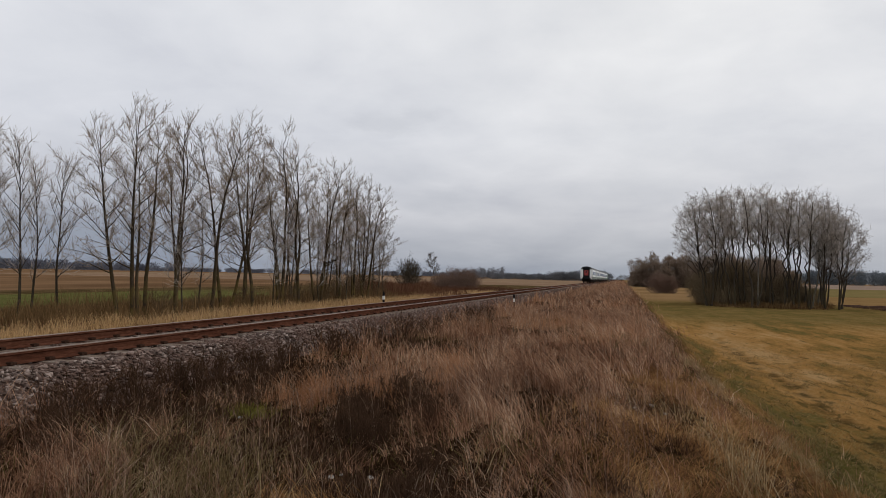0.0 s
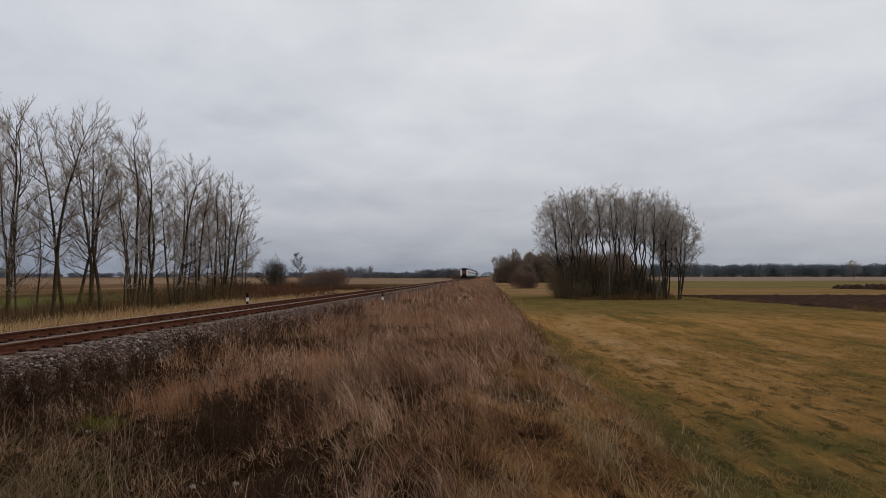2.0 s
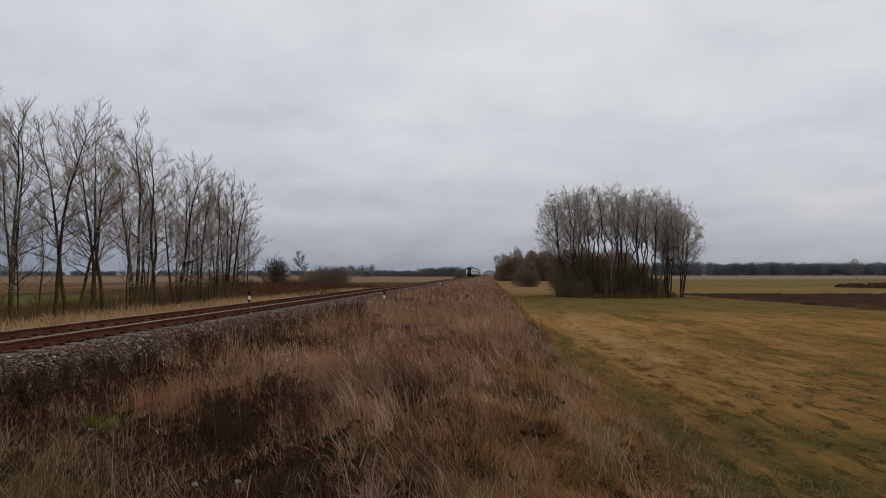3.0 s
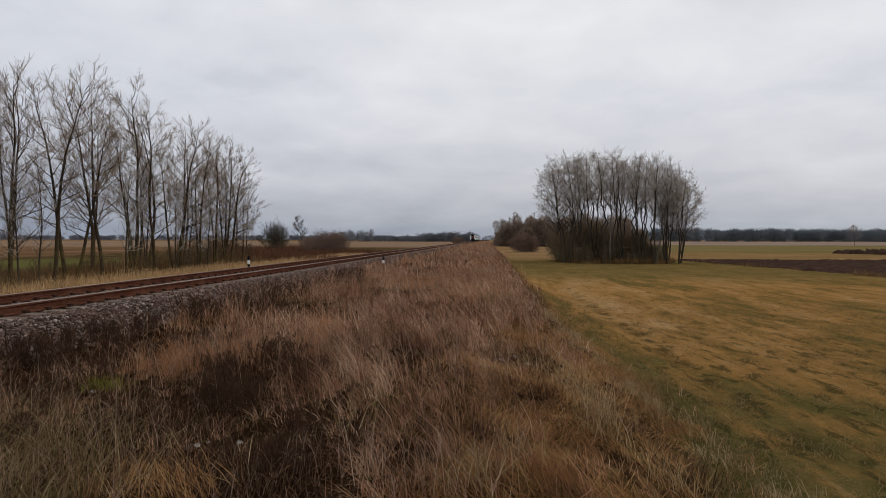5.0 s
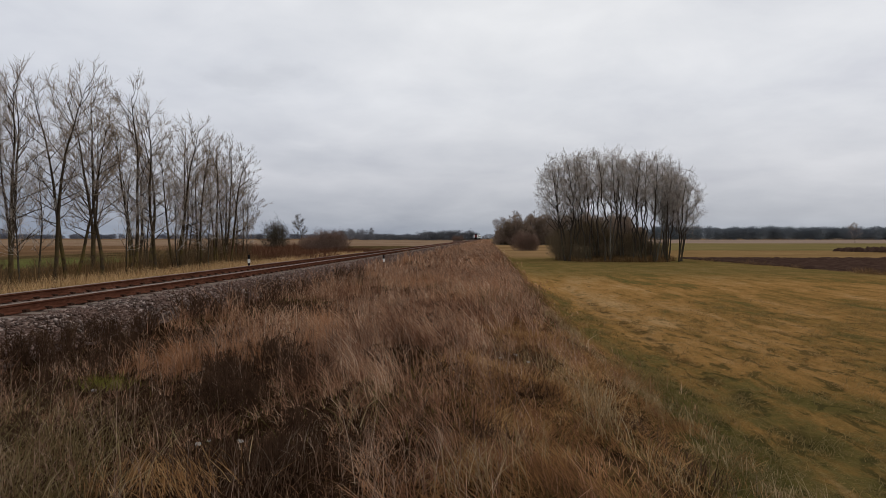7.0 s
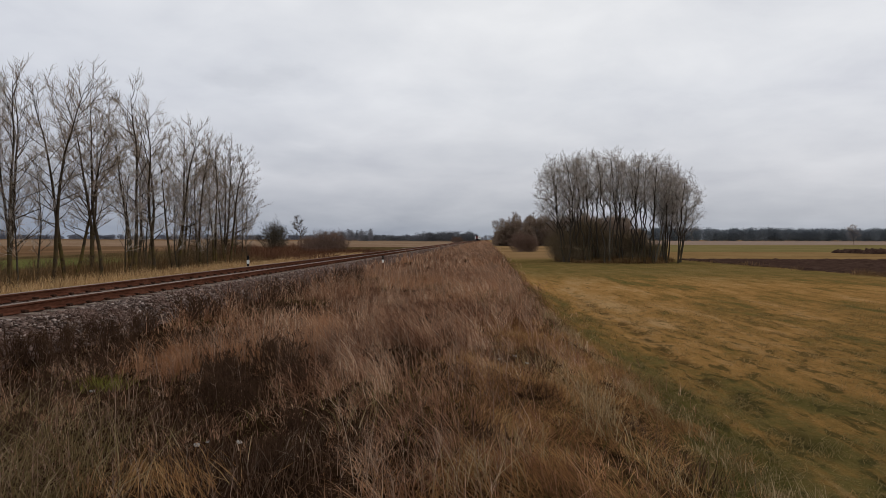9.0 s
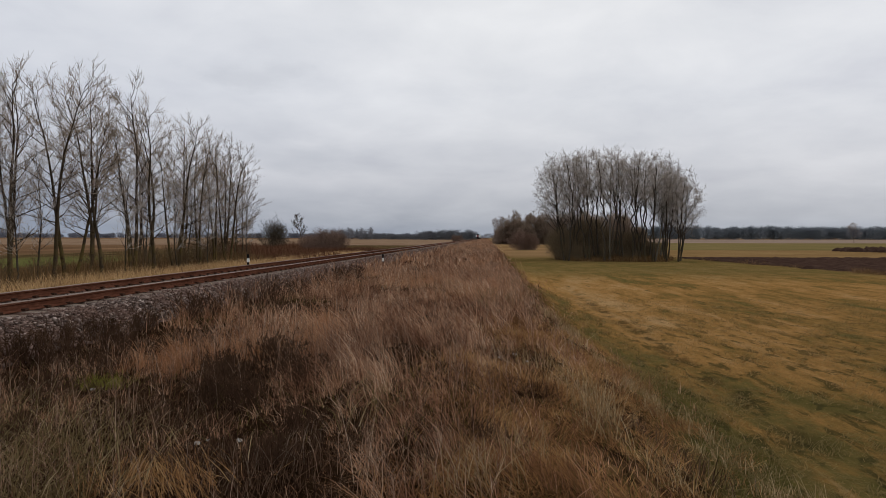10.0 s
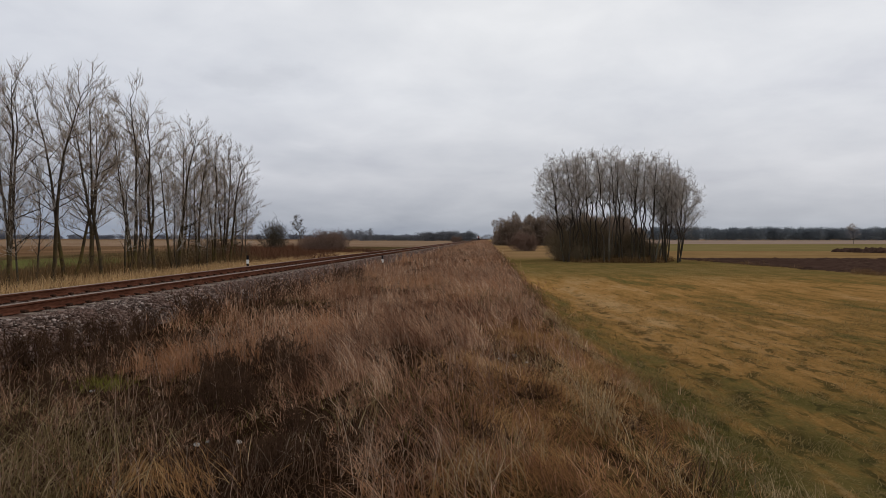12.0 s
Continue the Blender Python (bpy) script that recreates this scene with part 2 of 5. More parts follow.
M_GROUND = ground_material()
M_STRIP_TAN = rough_stuff("stubble", (0.125, 0.076, 0.030), (0.185, 0.114, 0.048), (0.25, 0.158, 0.072), 0.05, stretch=(1, 2.5, 1))
M_STRIP_GREEN = rough_stuff("winter_crop", (0.100, 0.085, 0.030), (0.150, 0.115, 0.046), (0.20, 0.145, 0.072), 0.02, stretch=(1, 2.5, 1))
M_STRIP_PALE = rough_stuff("pale_stubble", (0.17, 0.12, 0.09), (0.22, 0.16, 0.125), (0.28, 0.21, 0.17), 0.01, stretch=(1, 3, 1))
M_REEDBED = rough_stuff("reed_bed", (0.135, 0.086, 0.052), (0.20, 0.132, 0.085), (0.27, 0.188, 0.13), 0.03, stretch=(1, 0.6, 1))
M_SOIL = rough_stuff("ploughed_soil", (0.022, 0.013, 0.009), (0.046, 0.027, 0.020), (0.085, 0.052, 0.039), 1.2, 0.95, 0.6)
M_BALLAST = rough_stuff("ballast_fines", (0.035, 0.021, 0.016), (0.088, 0.054, 0.042), (0.192, 0.131, 0.106), 12.0, 0.9, 1.0)
M_CONCRETE = rough_stuff("weathered_concrete", (0.085, 0.060, 0.046), (0.15, 0.112, 0.090), (0.27, 0.225, 0.19), 3.0, 0.9, 0.6)
M_RUST = rough_stuff("rusty_steel", (0.040, 0.016, 0.010), (0.085, 0.034, 0.021), (0.135, 0.060, 0.038), 4.0, 0.8, 0.3, (1, 0.25, 1))
M_HEAD = rough_stuff("worn_rail_head", (0.11, 0.070, 0.050), (0.17, 0.115, 0.085), (0.25, 0.19, 0.15), 3.0, 0.6, 0.1, (1, 0.1, 1), metal=0.3)
M_CLIP = rough_stuff("dark_brown_steel", (0.018, 0.010, 0.007), (0.036, 0.019, 0.013), (0.06, 0.034, 0.025), 20.0, 0.8, 0.3)
M_STALK = blades("dry_weed_stalks", [(0.0, (0.08, 0.044, 0.029)), (0.4, (0.20, 0.120, 0.080)), (0.75, (0.36, 0.235, 0.165)), (1.0, (0.66, 0.50, 0.37))], None, 0.2)
M_GRASS = blades("dry_grass", [(0.0, (0.033, 0.015, 0.010)), (0.30, (0.127, 0.061, 0.035)), (0.52, (0.330, 0.174, 0.105)), (0.74, (0.594, 0.369, 0.236)), (1.0, (0.900, 0.726, 0.548))], (0.440, 0.204, 0.088), 0.48)
M_LOW = blades("low_green_grass", [(0.0, (0.034, 0.031, 0.009)), (0.5, (0.100, 0.084, 0.024)), (1.0, (0.23, 0.17, 0.06))], None, 0.35)
M_REED = blades("straw_reeds", [(0.0, (0.253, 0.144, 0.060)), (0.5, (0.517, 0.328, 0.155)), (1.0, (0.736, 0.517, 0.287))], None, 0.35)
M_SCRUB = blades("red_brown_scrub", [(0.0, (0.045, 0.020, 0.012)), (0.5, (0.105, 0.048, 0.028)), (1.0, (0.19, 0.10, 0.058))], None, 0.4)
M_UNDERGROWTH = blades("brown_undergrowth", [(0.0, (0.060, 0.033, 0.014)), (0.5, (0.16, 0.094, 0.042)), (1.0, (0.33, 0.215, 0.105))], None, 0.4)
M_TWIG_BUSH = bark("blackish_twigs", (0.035, 0.028, 0.020), (0.095, 0.076, 0.054))
M_WEED = bark("dark_weed_stems", (0.026, 0.015, 0.009), (0.088, 0.050, 0.031))
M_ARCH = blades("pale_arching_grass", [(0.0, (0.062, 0.044, 0.018)), (0.5, (0.19, 0.135, 0.062)), (0.8, (0.34, 0.26, 0.14)), (1.0, (0.66, 0.53, 0.35))], (0.115, 0.098, 0.036), 0.40)
M_MATTED = blades("matted_grass", [(0.0, (0.058, 0.029, 0.013)), (0.35, (0.189, 0.096, 0.041)), (0.65, (0.392, 0.210, 0.087)), (0.9, (0.580, 0.377, 0.181)), (1.0, (0.870, 0.667, 0.392))], None, 0.45)
M_FRINGE = blades("pale_straw", [(0.0, (0.15, 0.095, 0.044)), (0.5, (0.31, 0.215, 0.112)), (1.0, (0.58, 0.45, 0.28))], None, 0.3)
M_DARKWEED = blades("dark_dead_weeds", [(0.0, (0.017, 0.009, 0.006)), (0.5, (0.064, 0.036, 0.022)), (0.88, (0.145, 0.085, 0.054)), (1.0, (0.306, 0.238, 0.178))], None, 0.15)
M_MOSS = blades("bright_moss_grass", [(0.0, (0.085, 0.078, 0.016)), (1.0, (0.30, 0.265, 0.06))], None, 0.3)


def meadow_blades():
    """Short grass that follows the tones of the meadow under it."""
    m, n = material("meadow_grass")
    isl = n.add("ShaderNodeNewGeometry").outputs["Random Per Island"]
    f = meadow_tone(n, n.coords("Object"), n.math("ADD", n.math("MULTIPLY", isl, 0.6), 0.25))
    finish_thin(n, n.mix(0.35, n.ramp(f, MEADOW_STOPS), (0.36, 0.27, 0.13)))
    return m


M_MEADOW = meadow_blades()


def stones_material():
    m, n = material("crushed_stone")
    isl = n.add("ShaderNodeNewGeometry").outputs["Random Per Island"]
    p = n.coords("Object")
    a = n.noise(p, 22.0, 4.0)
    col = n.ramp(isl, [(0.0, (0.026, 0.014, 0.010)), (0.4, (0.090, 0.053, 0.040)), (0.75, (0.24, 0.170, 0.140)), (1.0, (0.48, 0.39, 0.345))])
    col = n.mix(n.math("MULTIPLY", n.step(n.noise(p, 0.9), 0.35, 0.65), 0.65), col, (0.120, 0.056, 0.036))
    finish(n, n.mix(0.3, col, n.ramp(a, [(0.3, (0.05, 0.04, 0.035)), (0.7, (0.25, 0.20, 0.178))])), 0.85, n.bump(a, 0.4, 0.01))
    return m


M_STONE = stones_material()
M_BARK_L = bark("alder_bark", (0.018, 0.013, 0.009), (0.075, 0.056, 0.040), (0.105, 0.076, 0.026))
M_BARK_R = bark("willow_bark", (0.022, 0.017, 0.014), (0.075, 0.062, 0.052), (0.055, 0.044, 0.022))
M_BARK_PALE = bark("pale_bark", (0.055, 0.048, 0.040), (0.20, 0.18, 0.155), (0.10, 0.085, 0.05))
M_TWIG_L = bark("brown_twigs", (0.13, 0.096, 0.070), (0.34, 0.27, 0.21))
M_TWIG_R = bark("grey_twigs", (0.19, 0.160, 0.138), (0.47, 0.41, 0.36))
M_TWIG_RED = bark("reddish_twigs", (0.095, 0.060, 0.046), (0.225, 0.152, 0.118))
M_TWIG_DARK = bark("dark_twigs", (0.105, 0.078, 0.047), (0.225, 0.168, 0.105))


def haze_tinted_wood(name, dark, light, scale):
    """Twigs and needles, with the haze of damp air put into their colour."""
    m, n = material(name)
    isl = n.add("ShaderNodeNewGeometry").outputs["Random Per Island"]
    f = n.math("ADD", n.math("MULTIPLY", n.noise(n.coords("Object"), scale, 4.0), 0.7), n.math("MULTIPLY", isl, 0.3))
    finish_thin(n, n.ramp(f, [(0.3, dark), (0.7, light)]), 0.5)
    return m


M_TREELINE = haze_tinted_wood("haze_tinted_treeline", (0.105, 0.110, 0.120), (0.158, 0.160, 0.172), 0.06)
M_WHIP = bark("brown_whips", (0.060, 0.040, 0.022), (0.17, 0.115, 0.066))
# bluish, paled tones stand in for the air before the far woods
M_PINE = haze_tinted_wood("haze_tinted_conifers", (0.114, 0.132, 0.150), (0.181, 0.197, 0.215), 0.04)
M_GREYWOOD = haze_tinted_wood("haze_tinted_bare_wood", (0.15, 0.150, 0.165), (0.22, 0.22, 0.235), 0.12)
M_FARWOOD = haze_tinted_wood("hazy_far_wood", (0.120, 0.126, 0.155), (0.165, 0.168, 0.198), 0.02)
M_HAZE_TWIG = haze_tinted_wood("brown_haze_twigs", (0.155, 0.112, 0.082), (0.30, 0.225, 0.172), 0.3)
M_WHITE = rough_stuff("white_coach_paint", (0.672, 0.683, 0.672), (0.784, 0.795, 0.784), (0.874, 0.885, 0.874), 0.6, 0.45, 0.02)
M_BLACK = rough_stuff("black_rubber", (0.010, 0.010, 0.011), (0.016, 0.016, 0.017), (0.028, 0.027, 0.027), 2.0, 0.8, 0.1)
M_ROOF = rough_stuff("grey_roof_paint", (0.045, 0.048, 0.05), (0.075, 0.08, 0.082), (0.11, 0.11, 0.115), 1.0, 0.6, 0.1)
M_RED = rough_stuff("red_door_paint", (0.20, 0.018, 0.017), (0.28, 0.028, 0.025), (0.34, 0.045, 0.04), 2.0, 0.45, 0.02)
M_GREEN = rough_stuff("dark_green_paint", (0.025, 0.05, 0.035), (0.04, 0.075, 0.05), (0.06, 0.10, 0.07), 1.0, 0.5, 0.02)
M_PANE = rough_stuff("dark_window_glass", (0.012, 0.015, 0.017), (0.02, 0.024, 0.026), (0.03, 0.034, 0.036), 1.0, 0.08, 0.0)
M_UNDER = rough_stuff("dirty_underframe", (0.015, 0.013, 0.012), (0.03, 0.026, 0.023), (0.05, 0.044, 0.038), 2.0, 0.85, 0.2)
M_POSTWHITE = rough_stuff("white_post_paint", (0.55, 0.54, 0.50), (0.72, 0.71, 0.67), (0.82, 0.81, 0.78), 8.0, 0.6, 0.1)
M_LITTER = rough_stuff("bleached_white", (0.22, 0.20, 0.18), (0.38, 0.36, 0.33), (0.55, 0.53, 0.50), 25.0, 0.8, 0.4)

# ---- mesh helpers ----


def mesh_from(name, verts, faces, mat, smooth=False):
    me = bpy.data.meshes.new(name)
    me.from_pydata(verts, [], faces)
    me.materials.append(mat)
    if smooth:
        me.polygons.foreach_set("use_smooth", [True] * len(me.polygons))
    me.update()
    return me


def mesh_tris(name, verts, tris, mat, smooth=False):
    """A mesh from arrays of vertices (n, 3) and triangles (m, 3)."""
    me = bpy.data.meshes.new(name)
    me.vertices.add(len(verts))
    me.vertices.foreach_set("co", np.asarray(verts, np.float32).ravel())
    me.loops.add(tris.size)
    me.loops.foreach_set("vertex_index", tris.astype(np.int32).ravel())
    me.polygons.add(len(tris))
    me.polygons.foreach_set("loop_start", np.arange(0, tris.size, 3, dtype=np.int32))
    me.polygons.foreach_set("loop_total", np.full(len(tris), 3, np.int32))
    me.materials.append(mat)
    me.update(calc_edges=True)
    if smooth:
        me.polygons.foreach_set("use_smooth", [True] * len(me.polygons))
    return me


def part(name, bm, mat, parent, label="", smooth=False):
    """One bmesh (or ready mesh) as one mesh object under a thing or a part."""
    if isinstance(bm, bpy.types.Mesh):
        me = bm
    else:
        me = bpy.data.meshes.new(name)
        bm.to_mesh(me)
        bm.free()
        me.materials.append(mat)
        if smooth:
            me.polygons.foreach_set("use_smooth", [True] * len(me.polygons))
    ob = new(name, me)
    ob.parent = parent
    return tagged(ob, label) if label else ob


def block(bm, x0, x1, y0, y1, z0, z1, bevel=0.0):
    vs = [bm.verts.new(c) for c in ((x0, y0, z0), (x1, y0, z0), (x1, y1, z0), (x0, y1, z0), (x0, y0, z1), (x1, y0, z1), (x1, y1, z1), (x0, y1, z1))]
    fs = [bm.faces.new([vs[i] for i in f]) for f in ((3, 2, 1, 0), (4, 5, 6, 7), (0, 1, 5, 4), (1, 2, 6, 5), (2, 3, 7, 6), (3, 0, 4, 7))]
    if bevel:
        es = list({e for f in fs for e in f.edges})
        bmesh.ops.bevel(bm, geom=es, offset=bevel, segments=2, affect="EDGES", profile=0.5)
    return bm


def cyl(bm, centre, axis, radius, depth, seg=14):
    turn = Vector((0, 0, 1)).rotation_difference(Vector(axis)).to_matrix().to_4x4()
    bmesh.ops.create_cone(bm, cap_ends=True, segments=seg, radius1=radius, radius2=radius, depth=depth, matrix=Matrix.Translation(centre) @ turn)
    return bm


def swept(profile, y0, y1, cap=True):
    """A profile of (x, z) corners drawn out along y, as verts and faces."""
    k = len(profile)
    verts = [(x, y, z) for y in (y0, y1) for x, z in profile]
    faces = [(i, (i + 1) % k, k + (i + 1) % k, k + i) for i in range(k)]
    if cap:
        faces += [tuple(range(k - 1, -1, -1)), tuple(range(k, 2 * k))]
    return verts, faces


# ---- ground ----
PROFILE_X = [-3000, -60, -16, -13.5, -11.0, -10.0, -7.0, -6.4, -5.8, -4.6, -3.2, -1.6, -0.3, 0.9, 1.7, 2.5, 3.2, 60, 3000]
PROFILE_Z = [0.0, 0.0, 0.0, 0.05, 0.75, 0.95, 1.00, 0.96, 0.90, 0.80, 0.78, 0.92, 0.98, 0.84, 0.50, 0.14, 0.0, 0.0, 0.0]


def ground_z(x, y):
    """Height of the ground."""
    z = np.interp(x, PROFILE_X, PROFILE_Z)
    bank = np.clip((z - 0.02) * 4, 0, 1) * np.clip((x + 6.6) * 2, 0, 1)
    return z + bank * (0.06 * np.sin(x * 2.3 + y * 0.7) * np.sin(y * 1.1 + 0.6) + 0.05 * np.sin(y * 0.43 + x)) + 0.02 * np.sin(x * 0.9 + 1.3) * np.sin(y * 0.6) - 0.05 * np.exp(-((x - 4.1) / 0.22) ** 2)


def build_ground():
    xs = np.concatenate([[-3000, -1200, -500, -200, -100, -60, -40, -30, -24, -20, -17], np.arange(-15.5, 3.0, 0.35), np.arange(3.1, 5.2, 0.14), np.arange(5.5, 24, 1.5), [30, 45, 70, 120, 250, 600, 1300, 3000]])
    ys = np.concatenate([[-300, -80, -30, -12, -5], np.arange(-2, 30, 0.4), np.arange(30.5, 120, 2.0), [130, 150, 180, 230, 300, 420, 600, 900, 1400, 2200, 3300, 4600]])
    gx, gy = np.meshgrid(xs, ys)
    gz = ground_z(gx, gy)
    v = np.stack([gx, gy, gz], -1).reshape(-1, 3)
    w = len(xs)
    faces = [(r * w + c, r * w + c + 1, (r + 1) * w + c + 1, (r + 1) * w + c) for r in range(len(ys) - 1) for c in range(w - 1)]
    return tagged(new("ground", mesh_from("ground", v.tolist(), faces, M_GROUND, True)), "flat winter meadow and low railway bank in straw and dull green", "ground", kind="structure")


build_ground()


def field_strip(name, corners, z, mat, label, rim=6.0):
    """A level strip of farmland with a wavering outline."""
    rng = random.Random(len(name))
    pts = []
    for (x0, y0), (x1, y1) in zip(corners, corners[1:] + corners[:1]):
        for i in range(24):
            t = i / 24
            pts.append((x0 + (x1 - x0) * t + rng.uniform(-1, 1) * rim * 0.15, y0 + (y1 - y0) * t + rng.uniform(-1, 1) * rim * 0.15, z))
    bottom = [(x, y, -0.2) for x, y, _ in pts]
    k = len(pts)
    faces = [tuple(range(k))] + [(i, (i + 1) % k, k + (i + 1) % k, k + i) for i in range(k)]
    ob = new(name, mesh_from(name, pts + bottom, faces, mat))
    return tagged(ob, label, "field", kind="structure")


field_strip("stubble_field", [(24, 90), (400, 90), (400, 142), (24, 142)], 0.03, M_STRIP_TAN, "tan stubble strip beyond the ploughed soil")
field_strip("winter_crop_field", [(30, 143), (700, 143), (700, 330), (60, 330)], 0.035, M_STRIP_GREEN, "dull green strip of winter crop")
field_strip("pale_field", [(40, 332), (1500, 332), (1500, 1010), (40, 1010)], 0.04, M_STRIP_PALE, "pale pinkish stubble field before the forest", 20)
field_strip("pale_reed_field", [(-260, 215), (-18, 215), (-18, 900), (-700, 900)], 0.05, M_REEDBED, "pale tan reed meadow beside the railway", 10)


def ploughed(name, x0, x1, y0, y1, slant, height, label, seed):
    """Soil turned in ridges, lumpy, with a ragged near edge."""
    rng = np.random.default_rng(seed)
    xs, ys = np.arange(x0, x1, 0.45), np.arange(y0, y1, 0.42)
    gx, gy = np.meshgrid(xs, ys)
    ragged = (y1 - gy[:, :1]) * slant + rng.normal(0, 0.3, (len(ys), 1))
    gx = gx + ragged
    gz = height * (0.45 + 0.28 * np.sin(gy * 2 * np.pi / 1.6) + rng.normal(0, 0.22, gx.shape))
    gz[0, :] = gz[-1, :] = gz[:, 0] = gz[:, -1] = -0.1
    v = np.stack([gx, gy, gz], -1).reshape(-1, 3)
    w = len(xs)
    a = (np.arange(len(ys) - 1)[:, None] * w + np.arange(w - 1)[None]).ravel()
    tris = np.concatenate([np.stack([a, a + 1, a + w + 1], 1), np.stack([a, a + w + 1, a + w], 1)])
    return tagged(new(name, mesh_tris(name, v, tris, M_SOIL)), label, "ploughed field", kind="structure")


ploughed("ploughed_field", 24.0, 120, 43.0, 88, 0.10, 0.22, "dark brown freshly ploughed soil in low ridges", 3)
ploughed("ploughed_mound", 66, 150, 118, 134, 0.35, 0.9, "heaped dark earth at the field's edge", 4)

# ---- railway ----
TRACK_X, RAIL_Z, GAUGE = -8.5, 1.53, 1.507
track = tagged(new("railway_track"), "single rusty railway track on concrete sleepers and grey ballast", "railway track", kind="structure")


def ballast_body():
    """The stone bed: shoulders and slopes with a lumpy skin."""
    cross = [(-11.9, 0.55), (-11.2, 0.95), (-10.6, 1.22), (-10.2, 1.33), (-9.4, 1.34), (-8.5, 1.335), (-7.6, 1.34), (-7.15, 1.34), (-6.9, 1.31), (-6.6, 1.14), (-6.25, 0.95), (-5.8, 0.70)]
    ys = np.concatenate([np.arange(-40, 45, 0.25), np.arange(46, 200, 4.0), [260, 400, 700, 1100, 1800, 2600]])
    rng = np.random.default_rng(5)
    cx, cz = np.array(cross).T
    gx, gy = np.meshgrid(cx, ys)
    gz = np.tile(cz, (len(ys), 1)) + rng.normal(0, 0.012, gx.shape)
    v = np.stack([gx + rng.normal(0, 0.012, gx.shape), gy, gz], -1).reshape(-1, 3)
    w = len(cross)
    faces = [(r * w + c, r * w + c + 1, (r + 1) * w + c + 1, (r + 1) * w + c) for r in range(len(ys) - 1) for c in range(w - 1)]
    return mesh_from("ballast_bed", v.tolist(), faces, M_BALLAST)


part("ballast_bed", ballast_body(), None, track, "bed of crushed grey stone")


def rail_meshes():
    """Flat-bottomed rail: foot and web, and the worn head."""
    h = RAIL_Z
    foot = [(-0.07, h - 0.165), (0.07, h - 0.165), (0.07, h - 0.152), (0.012, h - 0.128), (0.009, h - 0.05), (0.035, h - 0.04), (0.0365, h - 0.012), (-0.0365, h - 0.012), (-0.035, h - 0.04), (-0.009, h - 0.05), (-0.012, h - 0.128), (-0.07, h - 0.152)]
    head = [(-0.0365, h - 0.012), (0.0365, h - 0.012), (0.032, h - 0.003), (0.02, h), (-0.02, h), (-0.032, h - 0.003)]
    return [mesh_from(nm, *swept(p, -40, 2600), m) for nm, p, m in (("rail", foot, M_RUST), ("rail_head", head, M_HEAD))]


_rail, _head = rail_meshes()
for side in (-1, 1):
    r = part("rail", _rail, None, track, "rusty brown steel rail")
    r.location.x = TRACK_X + side * GAUGE / 2
    part("rail_head", _head, None, r, "dull worn running surface")

# ---- scattering ----


def boxes_stuff(name, pos, size, mat, rng, squash=0.7):
    """Angular stones: a jittered six-sided lump at every place."""
    k = len(pos)
    base = np.array([(x, y, z) for z in (-1, 1) for y in (-1, 1) for x in (-1, 1)], float)
    v = base[None] * (0.55 + 0.45 * rng.random((k, 8, 1))) + rng.normal(0, 0.27, (k, 8, 3))
    v *= size[:, None, None] * np.stack([np.ones(k), 0.6 + 0.5 * rng.random(k), squash * (0.35 + 0.6 * rng.random(k))], -1)[:, None, :]
    a, b = rng.random(k) * 6.28, rng.normal(0, 0.5, k)
    ca, sa, cb, sb = np.cos(a), np.sin(a), np.cos(b), np.sin(b)
    x, y, z = v[..., 0], v[..., 1], v[..., 2]
    y, z = y * cb[:, None] - z * sb[:, None], y * sb[:, None] + z * cb[:, None]
    x, y = x * ca[:, None] - y * sa[:, None], x * sa[:, None] + y * ca[:, None]
    v = np.stack([x, y, z], -1) + pos[:, None, :]
    f = np.array([(0, 2, 3), (0, 3, 1), (4, 5, 7), (4, 7, 6), (0, 1, 5), (0, 5, 4), (2, 6, 7), (2, 7, 3), (0, 4, 6), (0, 6, 2), (1, 3, 7), (1, 7, 5)])
    tris = (f[None] + (np.arange(k) * 8)[:, None, None]).reshape(-1, 3)
    return mesh_tris(name, v.reshape(-1, 3), tris, mat)


def ballast_stones():
    rng = np.random.default_rng(11)
    cx = np.array([-11.9, -11.2, -10.6, -10.2, -9.4, -8.5, -7.6, -7.15, -6.9, -6.6, -6.25, -5.8])
    cz = np.array([0.55, 0.95, 1.22, 1.33, 1.34, 1.335, 1.34, 1.34, 1.31, 1.14, 0.95, 0.70])
    y = np.concatenate([rng.uniform(4, 16, 13000), rng.uniform(16, 34, 7500), rng.uniform(34, 80, 3500)])
    x = np.where(rng.random(len(y)) < 0.78, rng.uniform(-7.3, -6.2, len(y)), rng.uniform(-10.2, -7.2, len(y)))
    size = 0.012 + 0.030 * rng.random(len(y)) ** 1.7 * np.where(y > 34, 1.35, 1)
    z = np.interp(x, cx, cz) + rng.uniform(-0.01, 0.035, len(y)) * np.where(x < -7.25, 0.3, 1)
    return boxes_stuff("ballast_stones", np.stack([x, y, z], -1), size, M_STONE, rng)


tagged(part("ballast_stones", ballast_stones(), None, track, "loose crushed grey and rusty stones"), kind="stuff")


